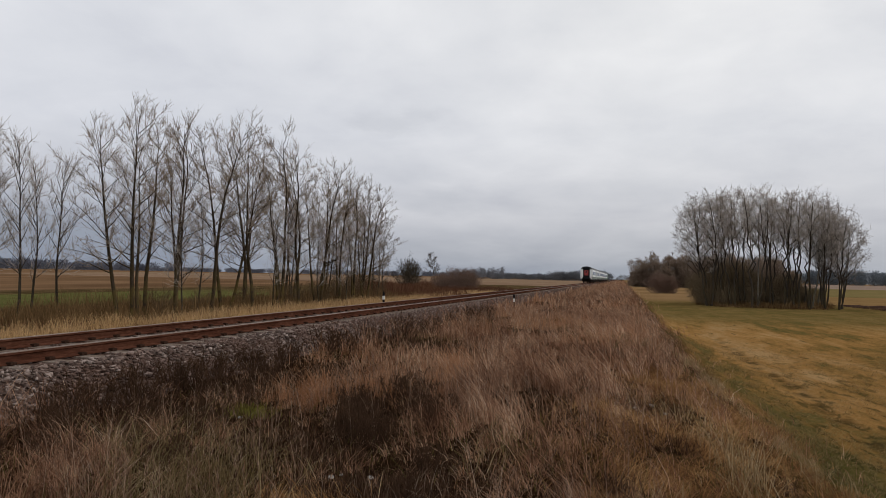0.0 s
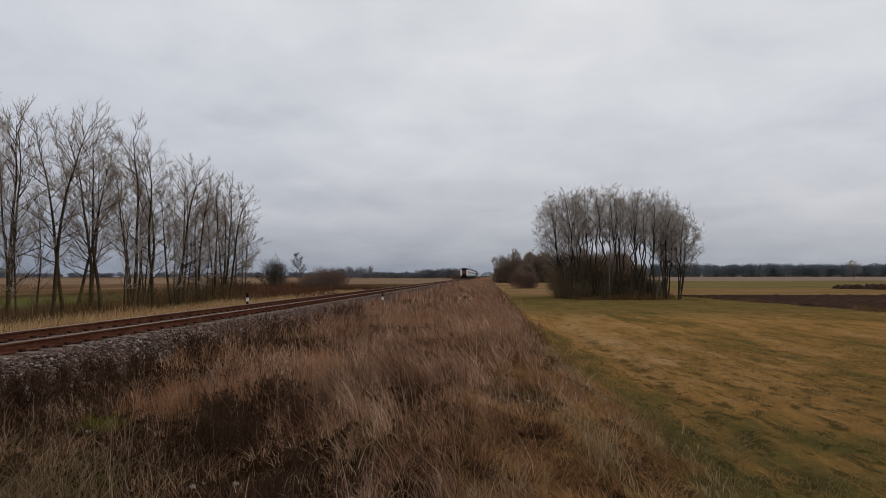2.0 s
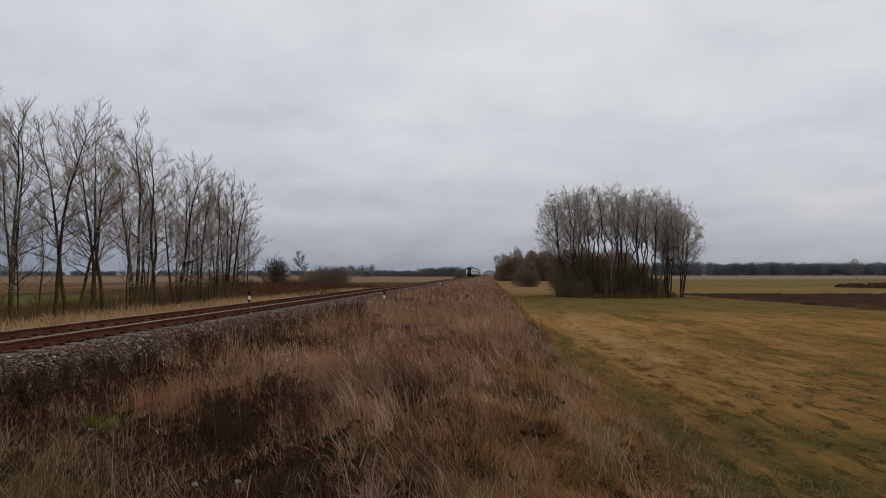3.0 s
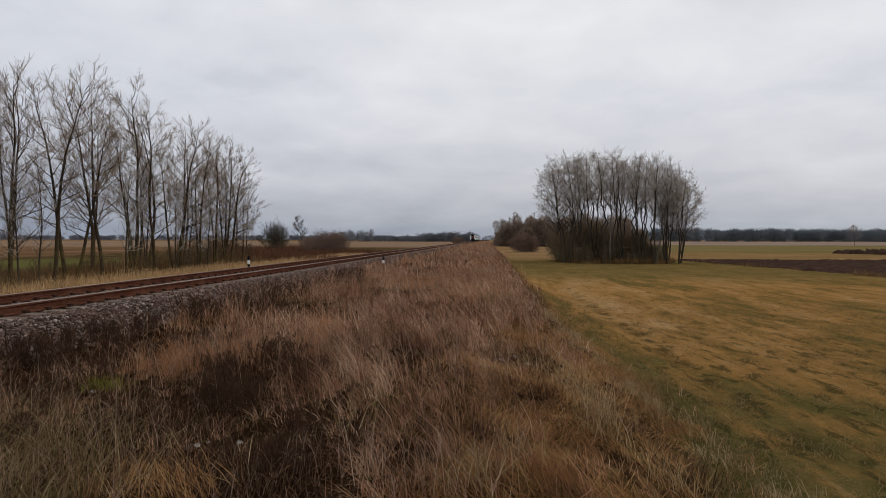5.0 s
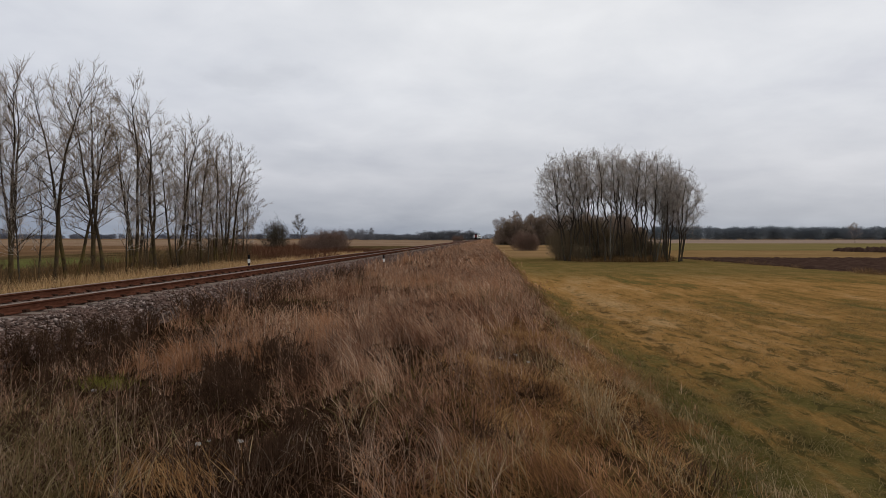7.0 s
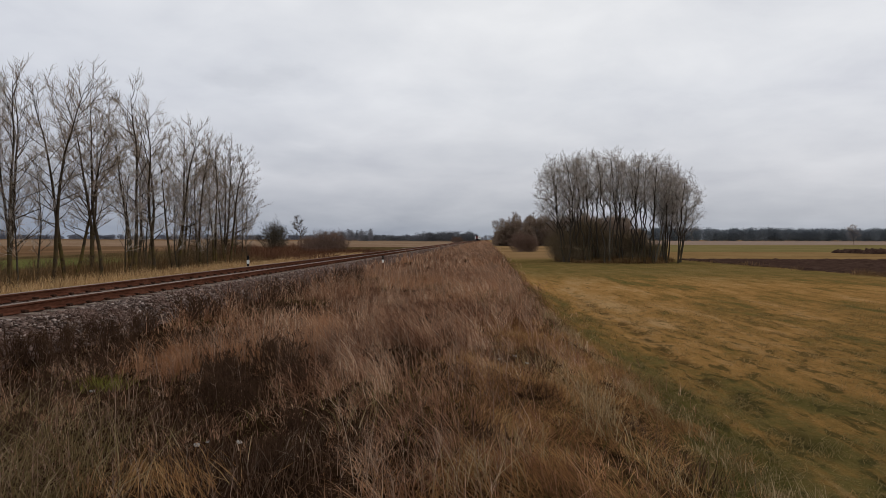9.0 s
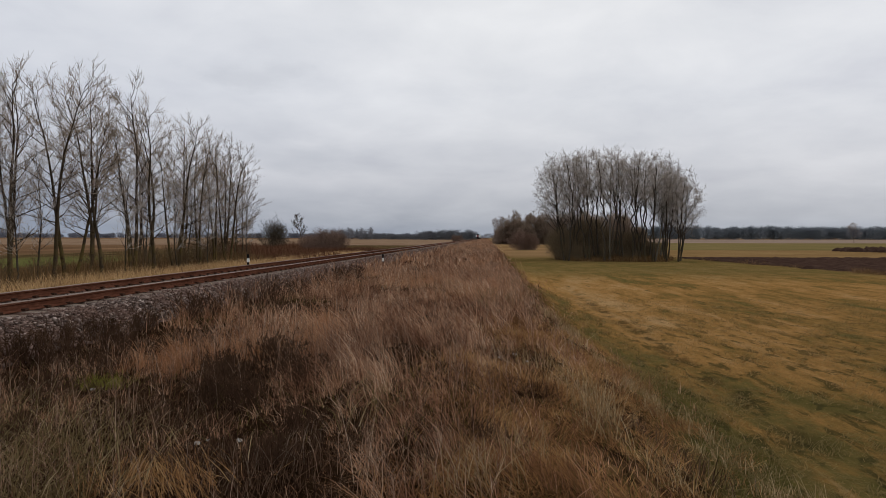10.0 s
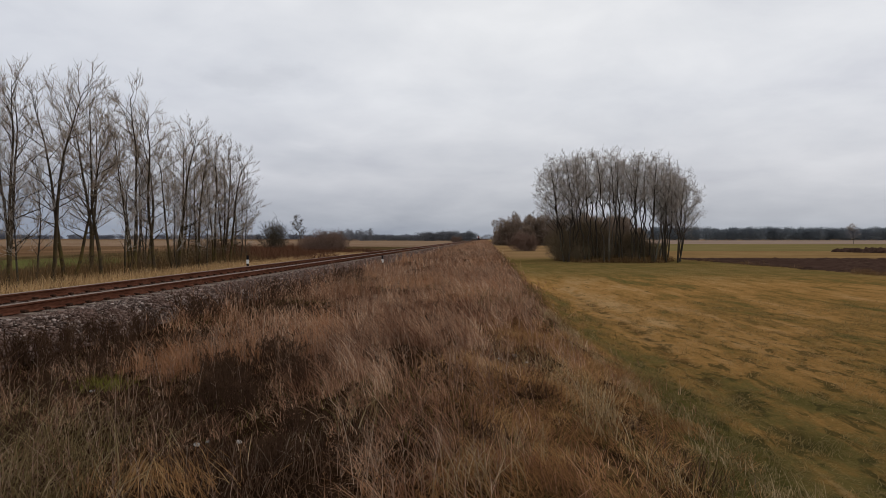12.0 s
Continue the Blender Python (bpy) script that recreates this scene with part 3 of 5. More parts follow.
def blade_stuff(name, x, y, z, height, width, lean, bend, mat, rng, facing=None):
    """Curved tapering blades, seven corners each. lean: (n, 2) shift of the tip in metres."""
    k = len(x)
    a = rng.random(k) * np.pi if facing is None else facing
    wx, wy = np.cos(a) * width / 2, np.sin(a) * width / 2
    rows = []
    for t, w in ((0.0, 1.0), (0.38, 0.85), (0.74, 0.55), (1.0, 0.0)):
        s = t ** bend
        cx, cy, cz = x + lean[:, 0] * s, y + lean[:, 1] * s, z + height * t * (1 - 0.18 * s)
        rows.append((cx, cy, cz, w))
    pts = []
    for cx, cy, cz, w in rows[:3]:
        pts += [np.stack([cx - wx * w, cy - wy * w, cz], -1), np.stack([cx + wx * w, cy + wy * w, cz], -1)]
    pts.append(np.stack(rows[3][:3], -1))
    v = np.stack(pts, 1)
    f = np.array([(0, 1, 3), (0, 3, 2), (2, 3, 5), (2, 5, 4), (4, 5, 6)])
    tris = (f[None] + (np.arange(k) * 7)[:, None, None]).reshape(-1, 3)
    return mesh_tris(name, v.reshape(-1, 3), tris, mat)


def value_noise(x, y, scale, seed):
    """Smooth random patches from 0 to 1 over the plan."""
    rng = np.random.default_rng(seed)
    grid = rng.random((64, 64))
    u, v = x * scale + 31.7, y * scale + 17.3
    iu, iv = np.floor(u).astype(int), np.floor(v).astype(int)
    fu, fv = u - iu, v - iv
    fu, fv = fu * fu * (3 - 2 * fu), fv * fv * (3 - 2 * fv)
    c = lambda i, j: grid[i % 64, j % 64]
    return (c(iu, iv) * (1 - fu) + c(iu + 1, iv) * fu) * (1 - fv) + (c(iu, iv + 1) * (1 - fu) + c(iu + 1, iv + 1) * fu) * fv


HOLLOWS = ((-2.95, 7.6, 1.08), (-4.5, 7.5, 0.8), (-1.75, 5.1, 0.9), (-1.3, 4.6, 0.6), (-1.25, 3.9, 0.5), (-2.5, 4.9, 0.5), (-3.5, 6.2, 0.75), (-2.75, 4.0, 0.45), (-4.1, 5.6, 0.35), (-3.4, 4.7, 0.35), (0.35, 9.9, 0.6), (-4.9, 11.0, 0.8), (-3.4, 10.4, 0.6), (-1.0, 13.2, 0.6), (-4.6, 15.5, 1.0), (-1.75, 4.1, 0.75), (-2.65, 6.2, 0.45), (1.5, 7.4, 0.4), (0.0, 5.3, 0.35), (0.55, 7.6, 0.4), (-5.8, 8.9, 0.7), (-5.7, 7.4, 0.65), (-5.6, 10.4, 0.6), (-5.4, 6.0, 0.5), (2.0, 6.4, 0.35))


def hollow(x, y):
    """1 in the open, towards 0 in the dark hollows."""
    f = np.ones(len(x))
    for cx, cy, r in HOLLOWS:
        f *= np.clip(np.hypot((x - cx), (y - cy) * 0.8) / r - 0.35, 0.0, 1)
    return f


def bank_spots(rng, count, y0, y1, x0=-6.1, x1=2.3, power=1.0, thin=0.35, seed=21):
    """Places on the bank, thinner in bare patches."""
    y = y0 + (y1 - y0) * rng.random(count) ** power
    x = rng.uniform(x0, x1, count)
    patch = value_noise(x, y, 0.75, seed) * 0.6 + value_noise(x, y, 1.9, seed + 1) * 0.4
    keep = rng.random(count) < np.clip((patch - 0.30) * 2.6 + (1 - thin) * 0.25, 0.05, 1) * (0.16 + 0.84 * hollow(x, y))
    return x[keep], y[keep]


def dry_grass():
    rng = np.random.default_rng(8)
    for count, y0, y1, h0, h1, w in ((112000, 0, 11, 0.18, 0.50, 0.0046), (66000, 10, 32, 0.24, 0.60, 0.0085), (38000, 30, 190, 0.3, 0.75, 0.028), (11000, 185, 700, 0.35, 0.8, 0.10)):
        x, y = bank_spots(rng, count, y0, y1, x1=3.3, power=1.25 if y1 > 100 else 1.0)
        thin = rng.random(len(x)) < np.interp(x + np.interp(y, [8.5, 15.0], [1.5, 0.0]) + 1.6 * (value_noise(x, y, 0.55, 66) - 0.5), [0.7, 1.2, 1.7, 2.5, 3.3], [1, 0.55, 0.25, 0.14, 0.05])
        x, y = x[thin], y[thin]
        # blades stand in tufts
        cell = 0.38 if y1 < 50 else 0.8
        tx, ty = np.round(x / cell) * cell, np.round(y / cell) * cell
        pull = rng.random(len(x)) ** 0.6 * 0.88
        ox, oy = np.sin(tx * 127.1 + ty * 311.7) * 0.5 * cell, np.sin(tx * 269.5 + ty * 183.3) * 0.5 * cell
        x, y = x + (tx + ox - x) * pull + rng.normal(0, 0.04, len(x)), y + (ty + oy - y) * pull + rng.normal(0, 0.04, len(x))
        k = len(x)
        tuft = 0.55 + 0.9 * np.abs(np.sin(tx * 12.9898 + ty * 78.233))
        h = rng.uniform(h0, h1, k) * (0.5 + 0.85 * value_noise(x, y, 0.45, 4)) * tuft * np.interp(x, [-6.4, -5.4, -1.0, 0.5, 1.2, 2.0, 3.3], [1.1, 1.0, 1.0, 1.0, 0.72, 0.48, 0.40])
        h *= 0.3 + 0.7 * hollow(x, y)
        flat = rng.random(k) < 0.5
        reach = np.where(flat, rng.uniform(0.10, 0.38, k), h * rng.uniform(0.15, 0.95, k))
        h = np.where(flat, h * rng.uniform(0.25, 0.7, k), h)
        way_a = rng.random(k) * 6.283 * 0.6 + np.sin(tx * 45.1 + ty * 91.7) * 1.6 + value_noise(x, y, 0.6, 19) * 3.0
        # on the crest the grass has been laid over towards the track
        crest = rng.random(k) < np.interp(x, [-2.4, -1.4, 1.0], [0.0, 0.75, 0.6])
        way_a = np.where(crest, np.pi + rng.normal(0.1, 0.7, k), way_a)
        reach = np.where(crest, np.maximum(reach, h * rng.uniform(0.45, 1.05, k)), reach)
        h = h * np.interp(y, [1.5, 6.0], [0.6, 1.0])
        lean = np.stack([np.cos(way_a), np.sin(way_a)], -1) * reach[:, None] + np.array([0.05, -0.03])
        name = "tall_dry_grass"
        ob = new(name, blade_stuff(name, x, y, ground_z(x, y) - 0.02, h, w * rng.uniform(0.55, 1.6, k), lean, 2.0, M_GRASS, rng))
        tagged(ob, "tall dead grass, red-brown and straw, tangled in tufts on the bank", "dry grass", kind="stuff")


dry_grass()


def arching_grass():
    """Long pale blades bowing over, in a few loose clumps."""
    rng = np.random.default_rng(68)
    xs, ys = [], []
    for cx, cy, r, k in ((-3.7, 5.1, 0.8, 700), (-3.1, 4.2, 0.5, 300), (-4.7, 6.0, 0.6, 250), (0.2, 15.5, 0.5, 150), (-0.9, 5.6, 0.4, 50)):
        xs.append(cx + rng.normal(0, r * 0.5, k))
        ys.append(cy + rng.normal(0, r * 0.6, k))
    x, y = np.concatenate(xs), np.concatenate(ys)
    k = len(x)
    h = rng.uniform(0.2, 0.62, k)
    a = rng.normal(-0.5, 0.9, k)
    lean = np.stack([np.cos(a), np.sin(a)], -1) * rng.uniform(0.15, 0.75, k)[:, None]
    ob = new("arching_grass", blade_stuff("arching_grass", x, y, ground_z(x, y) - 0.02, h, rng.uniform(0.005, 0.010, k), lean, 2.0, M_ARCH, rng))
    tagged(ob, "long pale green-straw grass bowing over in clumps", "grass", kind="stuff")


arching_grass()


def matted_grass():
    """Short beaten-down grass on the bank's shoulder, and the pale fringe where it meets the meadow."""
    rng = np.random.default_rng(98)
    k = 95000
    y = 2.0 + 12.0 * rng.random(k)
    x = rng.uniform(-0.9, 3.0, k)
    keep = rng.random(k) < np.interp(x + 0.8 * (value_noise(x, y, 0.8, 99) - 0.5), [-0.7, 0.2, 2.0, 2.9], [0.1, 1, 0.9, 0.1]) * (0.06 + 0.94 * np.clip(3.2 * (0.5 * value_noise(x, y, 1.1, 97) + 0.5 * value_noise(x, y, 2.9, 94)) - 1.05, 0, 1))
    x, y = x[keep], y[keep]
    low = len(x)
    # a few taller ochre tufts
    for cx, cy, r, n in ((-2.3, 4.5, 0.22, 220), (-2.7, 4.7, 0.15, 120), (-1.9, 4.2, 0.15, 110), (0.2, 6.6, 0.2, 160), (0.5, 8.3, 0.2, 120)):
        x, y = np.concatenate([x, cx + rng.normal(0, r, n)]), np.concatenate([y, cy + rng.normal(0, r, n)])
    k = len(x)
    a = value_noise(x, y, 1.3, 96) * 9.0 + rng.normal(0, 0.9, k)
    h = rng.uniform(0.03, 0.15, k) * (0.5 + value_noise(x, y, 1.7, 95))
    h[low:] = rng.uniform(0.12, 0.32, k - low)
    ob = new("matted_grass", blade_stuff("matted_grass", x, y, ground_z(x, y) - 0.01, h, rng.uniform(0.004, 0.009, k), np.stack([np.cos(a), np.sin(a)], -1) * rng.uniform(0.05, 0.26, k)[:, None], 1.2, M_MATTED, rng))
    tagged(ob, "short beaten-down orange-brown grass on the shoulder of the bank", "dry grass", kind="stuff")
    xs, ys, hs = [], [], []
    for i in range(80):
        cy = rng.uniform(3.2, 20)
        cx = float(np.interp(cy, [3, 6.7, 12, 20], [3.5, 2.9, 1.85, 1.6])) + rng.normal(0, 0.16)
        n = int(rng.uniform(12, 60))
        xs.append(cx + rng.normal(0, 0.09, n))
        ys.append(cy + rng.normal(0, 0.13, n))
        hs.append(rng.uniform(0.10, 0.34) * rng.uniform(0.5, 1.1, n))
    for cx, cy, r, n, h0 in ((1.15, 7.1, 0.16, 110, 0.62), (1.05, 6.3, 0.14, 70, 0.5), (0.95, 8.2, 0.2, 80, 0.45), (1.5, 5.6, 0.15, 60, 0.42), (0.3, 5.0, 0.14, 60, 0.4), (-0.1, 4.3, 0.16, 90, 0.42), (2.2, 5.3, 0.2, 60, 0.35), (0.75, 9.6, 0.2, 70, 0.45)):
        xs.append(cx + rng.normal(0, r, n))
        ys.append(cy + rng.normal(0, r, n))
        hs.append(h0 * rng.uniform(0.5, 1.1, n))
    x, y, h = np.concatenate(xs), np.concatenate(ys), np.concatenate(hs)
    k = len(x)
    ob = new("pale_grass_fringe", blade_stuff("pale_grass_fringe", x, y, ground_z(x, y) - 0.01, h, rng.uniform(0.004, 0.008, k), rng.normal(0, 0.35, (k, 2)) * h[:, None] + np.array([-0.03, 0.0]), 1.4, M_FRINGE, rng))
    tagged(ob, "pale upright straw tufts where the bank meets the meadow", "dry grass", kind="stuff")


matted_grass()


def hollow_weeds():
    """Low dark weeds that fill the hollows."""
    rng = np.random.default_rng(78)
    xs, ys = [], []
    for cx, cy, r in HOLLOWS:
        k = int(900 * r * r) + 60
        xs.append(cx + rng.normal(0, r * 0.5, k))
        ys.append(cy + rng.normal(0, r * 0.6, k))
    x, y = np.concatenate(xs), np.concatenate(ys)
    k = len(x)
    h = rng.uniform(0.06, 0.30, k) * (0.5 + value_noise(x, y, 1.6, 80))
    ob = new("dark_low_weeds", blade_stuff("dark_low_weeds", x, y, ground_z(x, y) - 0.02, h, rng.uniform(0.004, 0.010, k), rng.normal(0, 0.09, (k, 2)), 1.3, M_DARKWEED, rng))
    tagged(ob, "low dark brown dead weeds in hollows", "weeds", kind="stuff")


hollow_weeds()


def weed_stalks():
    """Upright dead weeds: a stem with short side twigs and a ragged head."""
    rng = np.random.default_rng(18)
    parts = []
    for count, y0, y1, wide in ((2300, 3.6, 10, 0.0045), (2600, 9, 34, 0.008), (1900, 32, 160, 0.024)):
        x, y = bank_spots(rng, count, y0, y1, -6.0, 0.3 if y1 < 11 else 1.4, 1.1, 0.8, 33)
        k = len(x)
        h = rng.uniform(0.35, 0.85, k)
        z = ground_z(x, y)
        lean = rng.normal(0, 0.12, (k, 2)) * h[:, None]
        parts.append((x, y, z - 0.02, h, np.full(k, wide), lean))
        for _ in range(9):
            t = rng.uniform(0.4, 0.97, k)
            s = t ** 1.3
            bl = rng.uniform(0.05, 0.17, k) * (1.25 - t)* 2
            bw = rng.random(k) * 6.28
            parts.append((x + lean[:, 0] * s, y + lean[:, 1] * s, z + h * t * (1 - 0.18 * s) - 0.01, bl * rng.uniform(0.3, 0.9, k), np.full(k, wide * 0.7), np.stack([np.cos(bw), np.sin(bw)], -1) * bl[:, None] * 0.6))
    x, y, z, h, w, lean = (np.concatenate(p) for p in zip(*parts))
    ob = new("dead_weeds", blade_stuff("dead_weeds", x, y, z, h, w, lean, 1.3, M_STALK, rng))
    tagged(ob, "thin upright dead weed stalks with side twigs, grey-brown", "weeds", kind="stuff")


weed_stalks()


def low_grass():
    rng = np.random.default_rng(28)
    x, y = bank_spots(rng, 28000, -1, 30, -6.0, 3.4, 1.0, 0.6, 41)
    keep = (value_noise(x, y, 0.6, 52) > 0.55) | ((x > 1.0) & (rng.random(len(x)) < 0.22))
    x, y = x[keep], y[keep]
    k = len(x)
    h = rng.uniform(0.08, 0.24, k)
    ob = new("low_green_grass", blade_stuff("low_green_grass", x, y, ground_z(x, y) - 0.01, h, rng.uniform(0.004, 0.008, k), rng.normal(0, 0.09, (k, 2)), 1.5, M_LOW, rng))
    tagged(ob, "low olive-green grass between the dead tufts", "grass", kind="stuff")
    # the near meadow
    y = 3 + 26 * rng.random(34000) ** 1.4
    x = 2.2 + (0.6 * y + 1) * rng.random(34000) ** 1.4
    k = len(x)
    clump = value_noise(x, y, 1.6, 61)
    h = rng.uniform(0.02, 0.12, k) * np.clip(clump * 2.2 - 0.7, 0.15, 1.3)
    ob = new("meadow_grass", blade_stuff("meadow_grass", x, y, ground_z(x, y) - 0.005, h, rng.uniform(0.006, 0.012, k) * (1 + y / 18), rng.normal(0, 0.06, (k, 2)) + np.array([0.03, -0.02]), 1.4, M_MEADOW, rng))
    tagged(ob, "short winter meadow grass, straw and olive", "grass", kind="stuff")


low_grass()


def meadow_tufts():
    """Coarse tufts the mower left, olive and brown, thicker near the bank."""
    rng = np.random.default_rng(92)
    n = 1500
    cy = 4 + 22 * rng.random(n) ** 1.4
    cx = 2.6 + (0.62 * cy + 1) * rng.random(n) ** 1.3
    keep = rng.random(n) < np.clip(2.4 * value_noise(cx, cy, 0.45, 93) - 0.5, 0.05, 1)
    cx, cy = cx[keep], cy[keep]
    per = 16
    size = rng.uniform(0.5, 1.2, len(cx))
    x = np.repeat(cx, per) + rng.normal(0, 0.07, len(cx) * per) * np.repeat(size, per)
    y = np.repeat(cy, per) + rng.normal(0, 0.10, len(cx) * per) * np.repeat(size, per)
    k = len(x)
    h = rng.uniform(0.03, 0.11, k) * np.repeat(size, per)
    ob = new("meadow_tufts", blade_stuff("meadow_tufts", x, y, ground_z(x, y) - 0.01, h, rng.uniform(0.008, 0.016, k) * (1 + y / 30), rng.normal(0, 0.07, (k, 2)), 1.5, M_MEADOW, rng))
    tagged(ob, "coarse olive grass tufts in the mown meadow", "grass", kind="stuff")


meadow_tufts()


def reeds():
    rng = np.random.default_rng(38)
    y = 12 + 90 * rng.random(20000) ** 1.2
    x = -18.0 - 5.0 * rng.random(20000)
    k = len(x)
    h = rng.uniform(0.5, 1.05, k) * (0.35 + 0.5 * value_noise(x, y, 0.35, 71) + 0.5 * value_noise(x, y, 1.3, 72))
    ob = new("straw_reeds", blade_stuff("straw_reeds", x, y, ground_z(x, y) - 0.02, h, rng.uniform(0.01, 0.022, k), rng.normal(0, 0.24, (k, 2)), 1.4, M_REED, rng))
    tagged(ob, "pale straw reeds along the ditch behind the track", "reeds", kind="stuff")
    # brown undergrowth about the feet of the tree row
    k = 15000
    y = 24 + 52 * rng.random(k)
    x = -28.0 + rng.normal(0, 2.8, k)
    h = rng.uniform(0.4, 1.6, k) * (0.25 + 1.25 * value_noise(x, y, 0.3, 78))
    ob = new("brown_undergrowth", blade_stuff("brown_undergrowth", x, y, ground_z(x, y) - 0.02, h, rng.uniform(0.012, 0.03, k), rng.normal(0, 0.28, (k, 2)), 1.3, M_UNDERGROWTH, rng))
    tagged(ob, "tangled brown undergrowth about the feet of the trees", "undergrowth", kind="stuff")
    # rougher brown growth round the feet of the trees and on the waste ground
    y = 18 + 125 * rng.random(26000) ** 1.1
    x = -14.5 - np.abs(rng.normal(0, 7.5, 26000)) - y * 0.05
    keep = rng.random(len(x)) < value_noise(x, y, 0.12, 75) * 1.3
    x, y = x[keep], y[keep]
    k = len(x)
    h = rng.uniform(0.25, 1.0, k) * np.interp(y, [20, 70, 120], [0.5, 0.8, 1.3]) * (0.3 + 1.1 * value_noise(x, y, 0.2, 77))
    ob = new("brown_scrub", blade_stuff("brown_scrub", x, y, np.zeros(k) - 0.02, h, rng.uniform(0.02, 0.045, k) * np.interp(y, [20, 120, 250], [0.5, 1.3, 2.2]), rng.normal(0, 0.32, (k, 2)), 1.3, M_SCRUB, rng))
    tagged(ob, "low red-brown scrub on waste ground behind the track", "scrub", kind="stuff")


reeds()


def scrub_belt():
    """Red-brown brush on the waste ground between the trees and the bushes."""
    rng = np.random.default_rng(58)
    k = 15000
    y = 66 + 130 * rng.random(k) ** 1.1
    x = -(0.225 + 0.205 * rng.random(k)) * y
    h = rng.uniform(0.5, 2.2, k) * np.clip(value_noise(x, y, 0.09, 79) * 1.5 - 0.15, 0.08, 1.2)
    ob = new("red_brush", blade_stuff("red_brush", x, y, np.zeros(k) - 0.02, h, rng.uniform(0.03, 0.07, k), rng.normal(0, 0.4, (k, 2)), 1.3, M_SCRUB, rng))
    tagged(ob, "red-brown leafless brush on waste ground", "brush", kind="stuff")


scrub_belt()


def edge_tufts():
    """Straw tufts left standing along the edge of the ploughed soil."""
    rng = np.random.default_rng(48)
    k = 1300
    y = rng.uniform(43, 88, k)
    y = np.where(rng.random(k) < 0.3, rng.normal(50, 1.2, k), y)
    x = 23.8 + (88 - y) * 0.10 + rng.normal(0, 0.5, k)
    h = rng.uniform(0.15, 0.6, k) * np.clip(2.2 * value_noise(x, y, 0.35, 49) - 0.5, 0.08, 1.3)
    ob = new("edge_grass", blade_stuff("edge_grass", x, y, np.zeros(k) - 0.02, h, rng.uniform(0.012, 0.03, k), rng.normal(0, 0.3, (k, 2)), 1.5, M_UNDERGROWTH, rng))
    tagged(ob, "brown and straw tufts along the edge of the ploughed soil", "grass", kind="stuff")


edge_tufts()

# ---- trees ----


class Wood:
    """Collects tapered tubes."""

    def __init__(self):
        self.v, self.f = [], []

    def tube(self, pts, rads, sides):
        v, f = self.v, self.f
        d = pts[-1] - pts[0]
        a = d.orthogonal().normalized()
        b = d.normalized().cross(a)
        ring = [(math.cos(6.2832 * i / sides), math.sin(6.2832 * i / sides)) for i in range(sides)]
        start = len(v)
        for p, r in zip(pts, rads):
            for c, s in ring:
                v.append((p.x + (a.x * c + b.x * s) * r, p.y + (a.y * c + b.y * s) * r, p.z + (a.z * c + b.z * s) * r))
        for k in range(len(pts) - 1):
            o = start + k * sides
            for i in range(sides):
                j = (i + 1) % sides
                f.append((o + i, o + j, o + sides + j, o + sides + i))


def grow_path(rng, start, heading, length, steps, wander, lift):
    pts, d = [start.copy()], heading.normalized()
    for _ in range(steps):
        d = (d + Vector((rng.gauss(0, wander), rng.gauss(0, wander), rng.gauss(0, wander * 0.6) + lift))).normalized()
        pts.append(pts[-1] + d * (length / steps))
    return pts


def at_path(pts, t):
    u = min(t, 0.999) * (len(pts) - 1)
    i = int(u)
    return pts[i].lerp(pts[i + 1], u - i), (pts[i + 1] - pts[i]).normalized()


def side_way(rng, d, angle):
    o = d.orthogonal().normalized()
    o.rotate(Matrix.Rotation(rng.random() * 6.2832, 3, d))
    return (d * math.cos(angle) + o * math.sin(angle)).normalized()


def risen(rng, d, angle, rise):
    """A side shoot at an angle to its branch, turned up towards the light."""
    w = side_way(rng, d, angle)
    return (w + Vector((0, 0, rise))).normalized()


def crown_reach(q, round_at):
    """How far limbs reach, from the crown's foot (0) to its tip (1): fullest at round_at."""
    return 0.62 + 0.38 * math.sin(1.5708 * min(1, q / round_at)) if q < round_at else 0.22 + 0.78 * math.cos(1.5708 * (q - round_at) / (1 - round_at)) ** 0.8


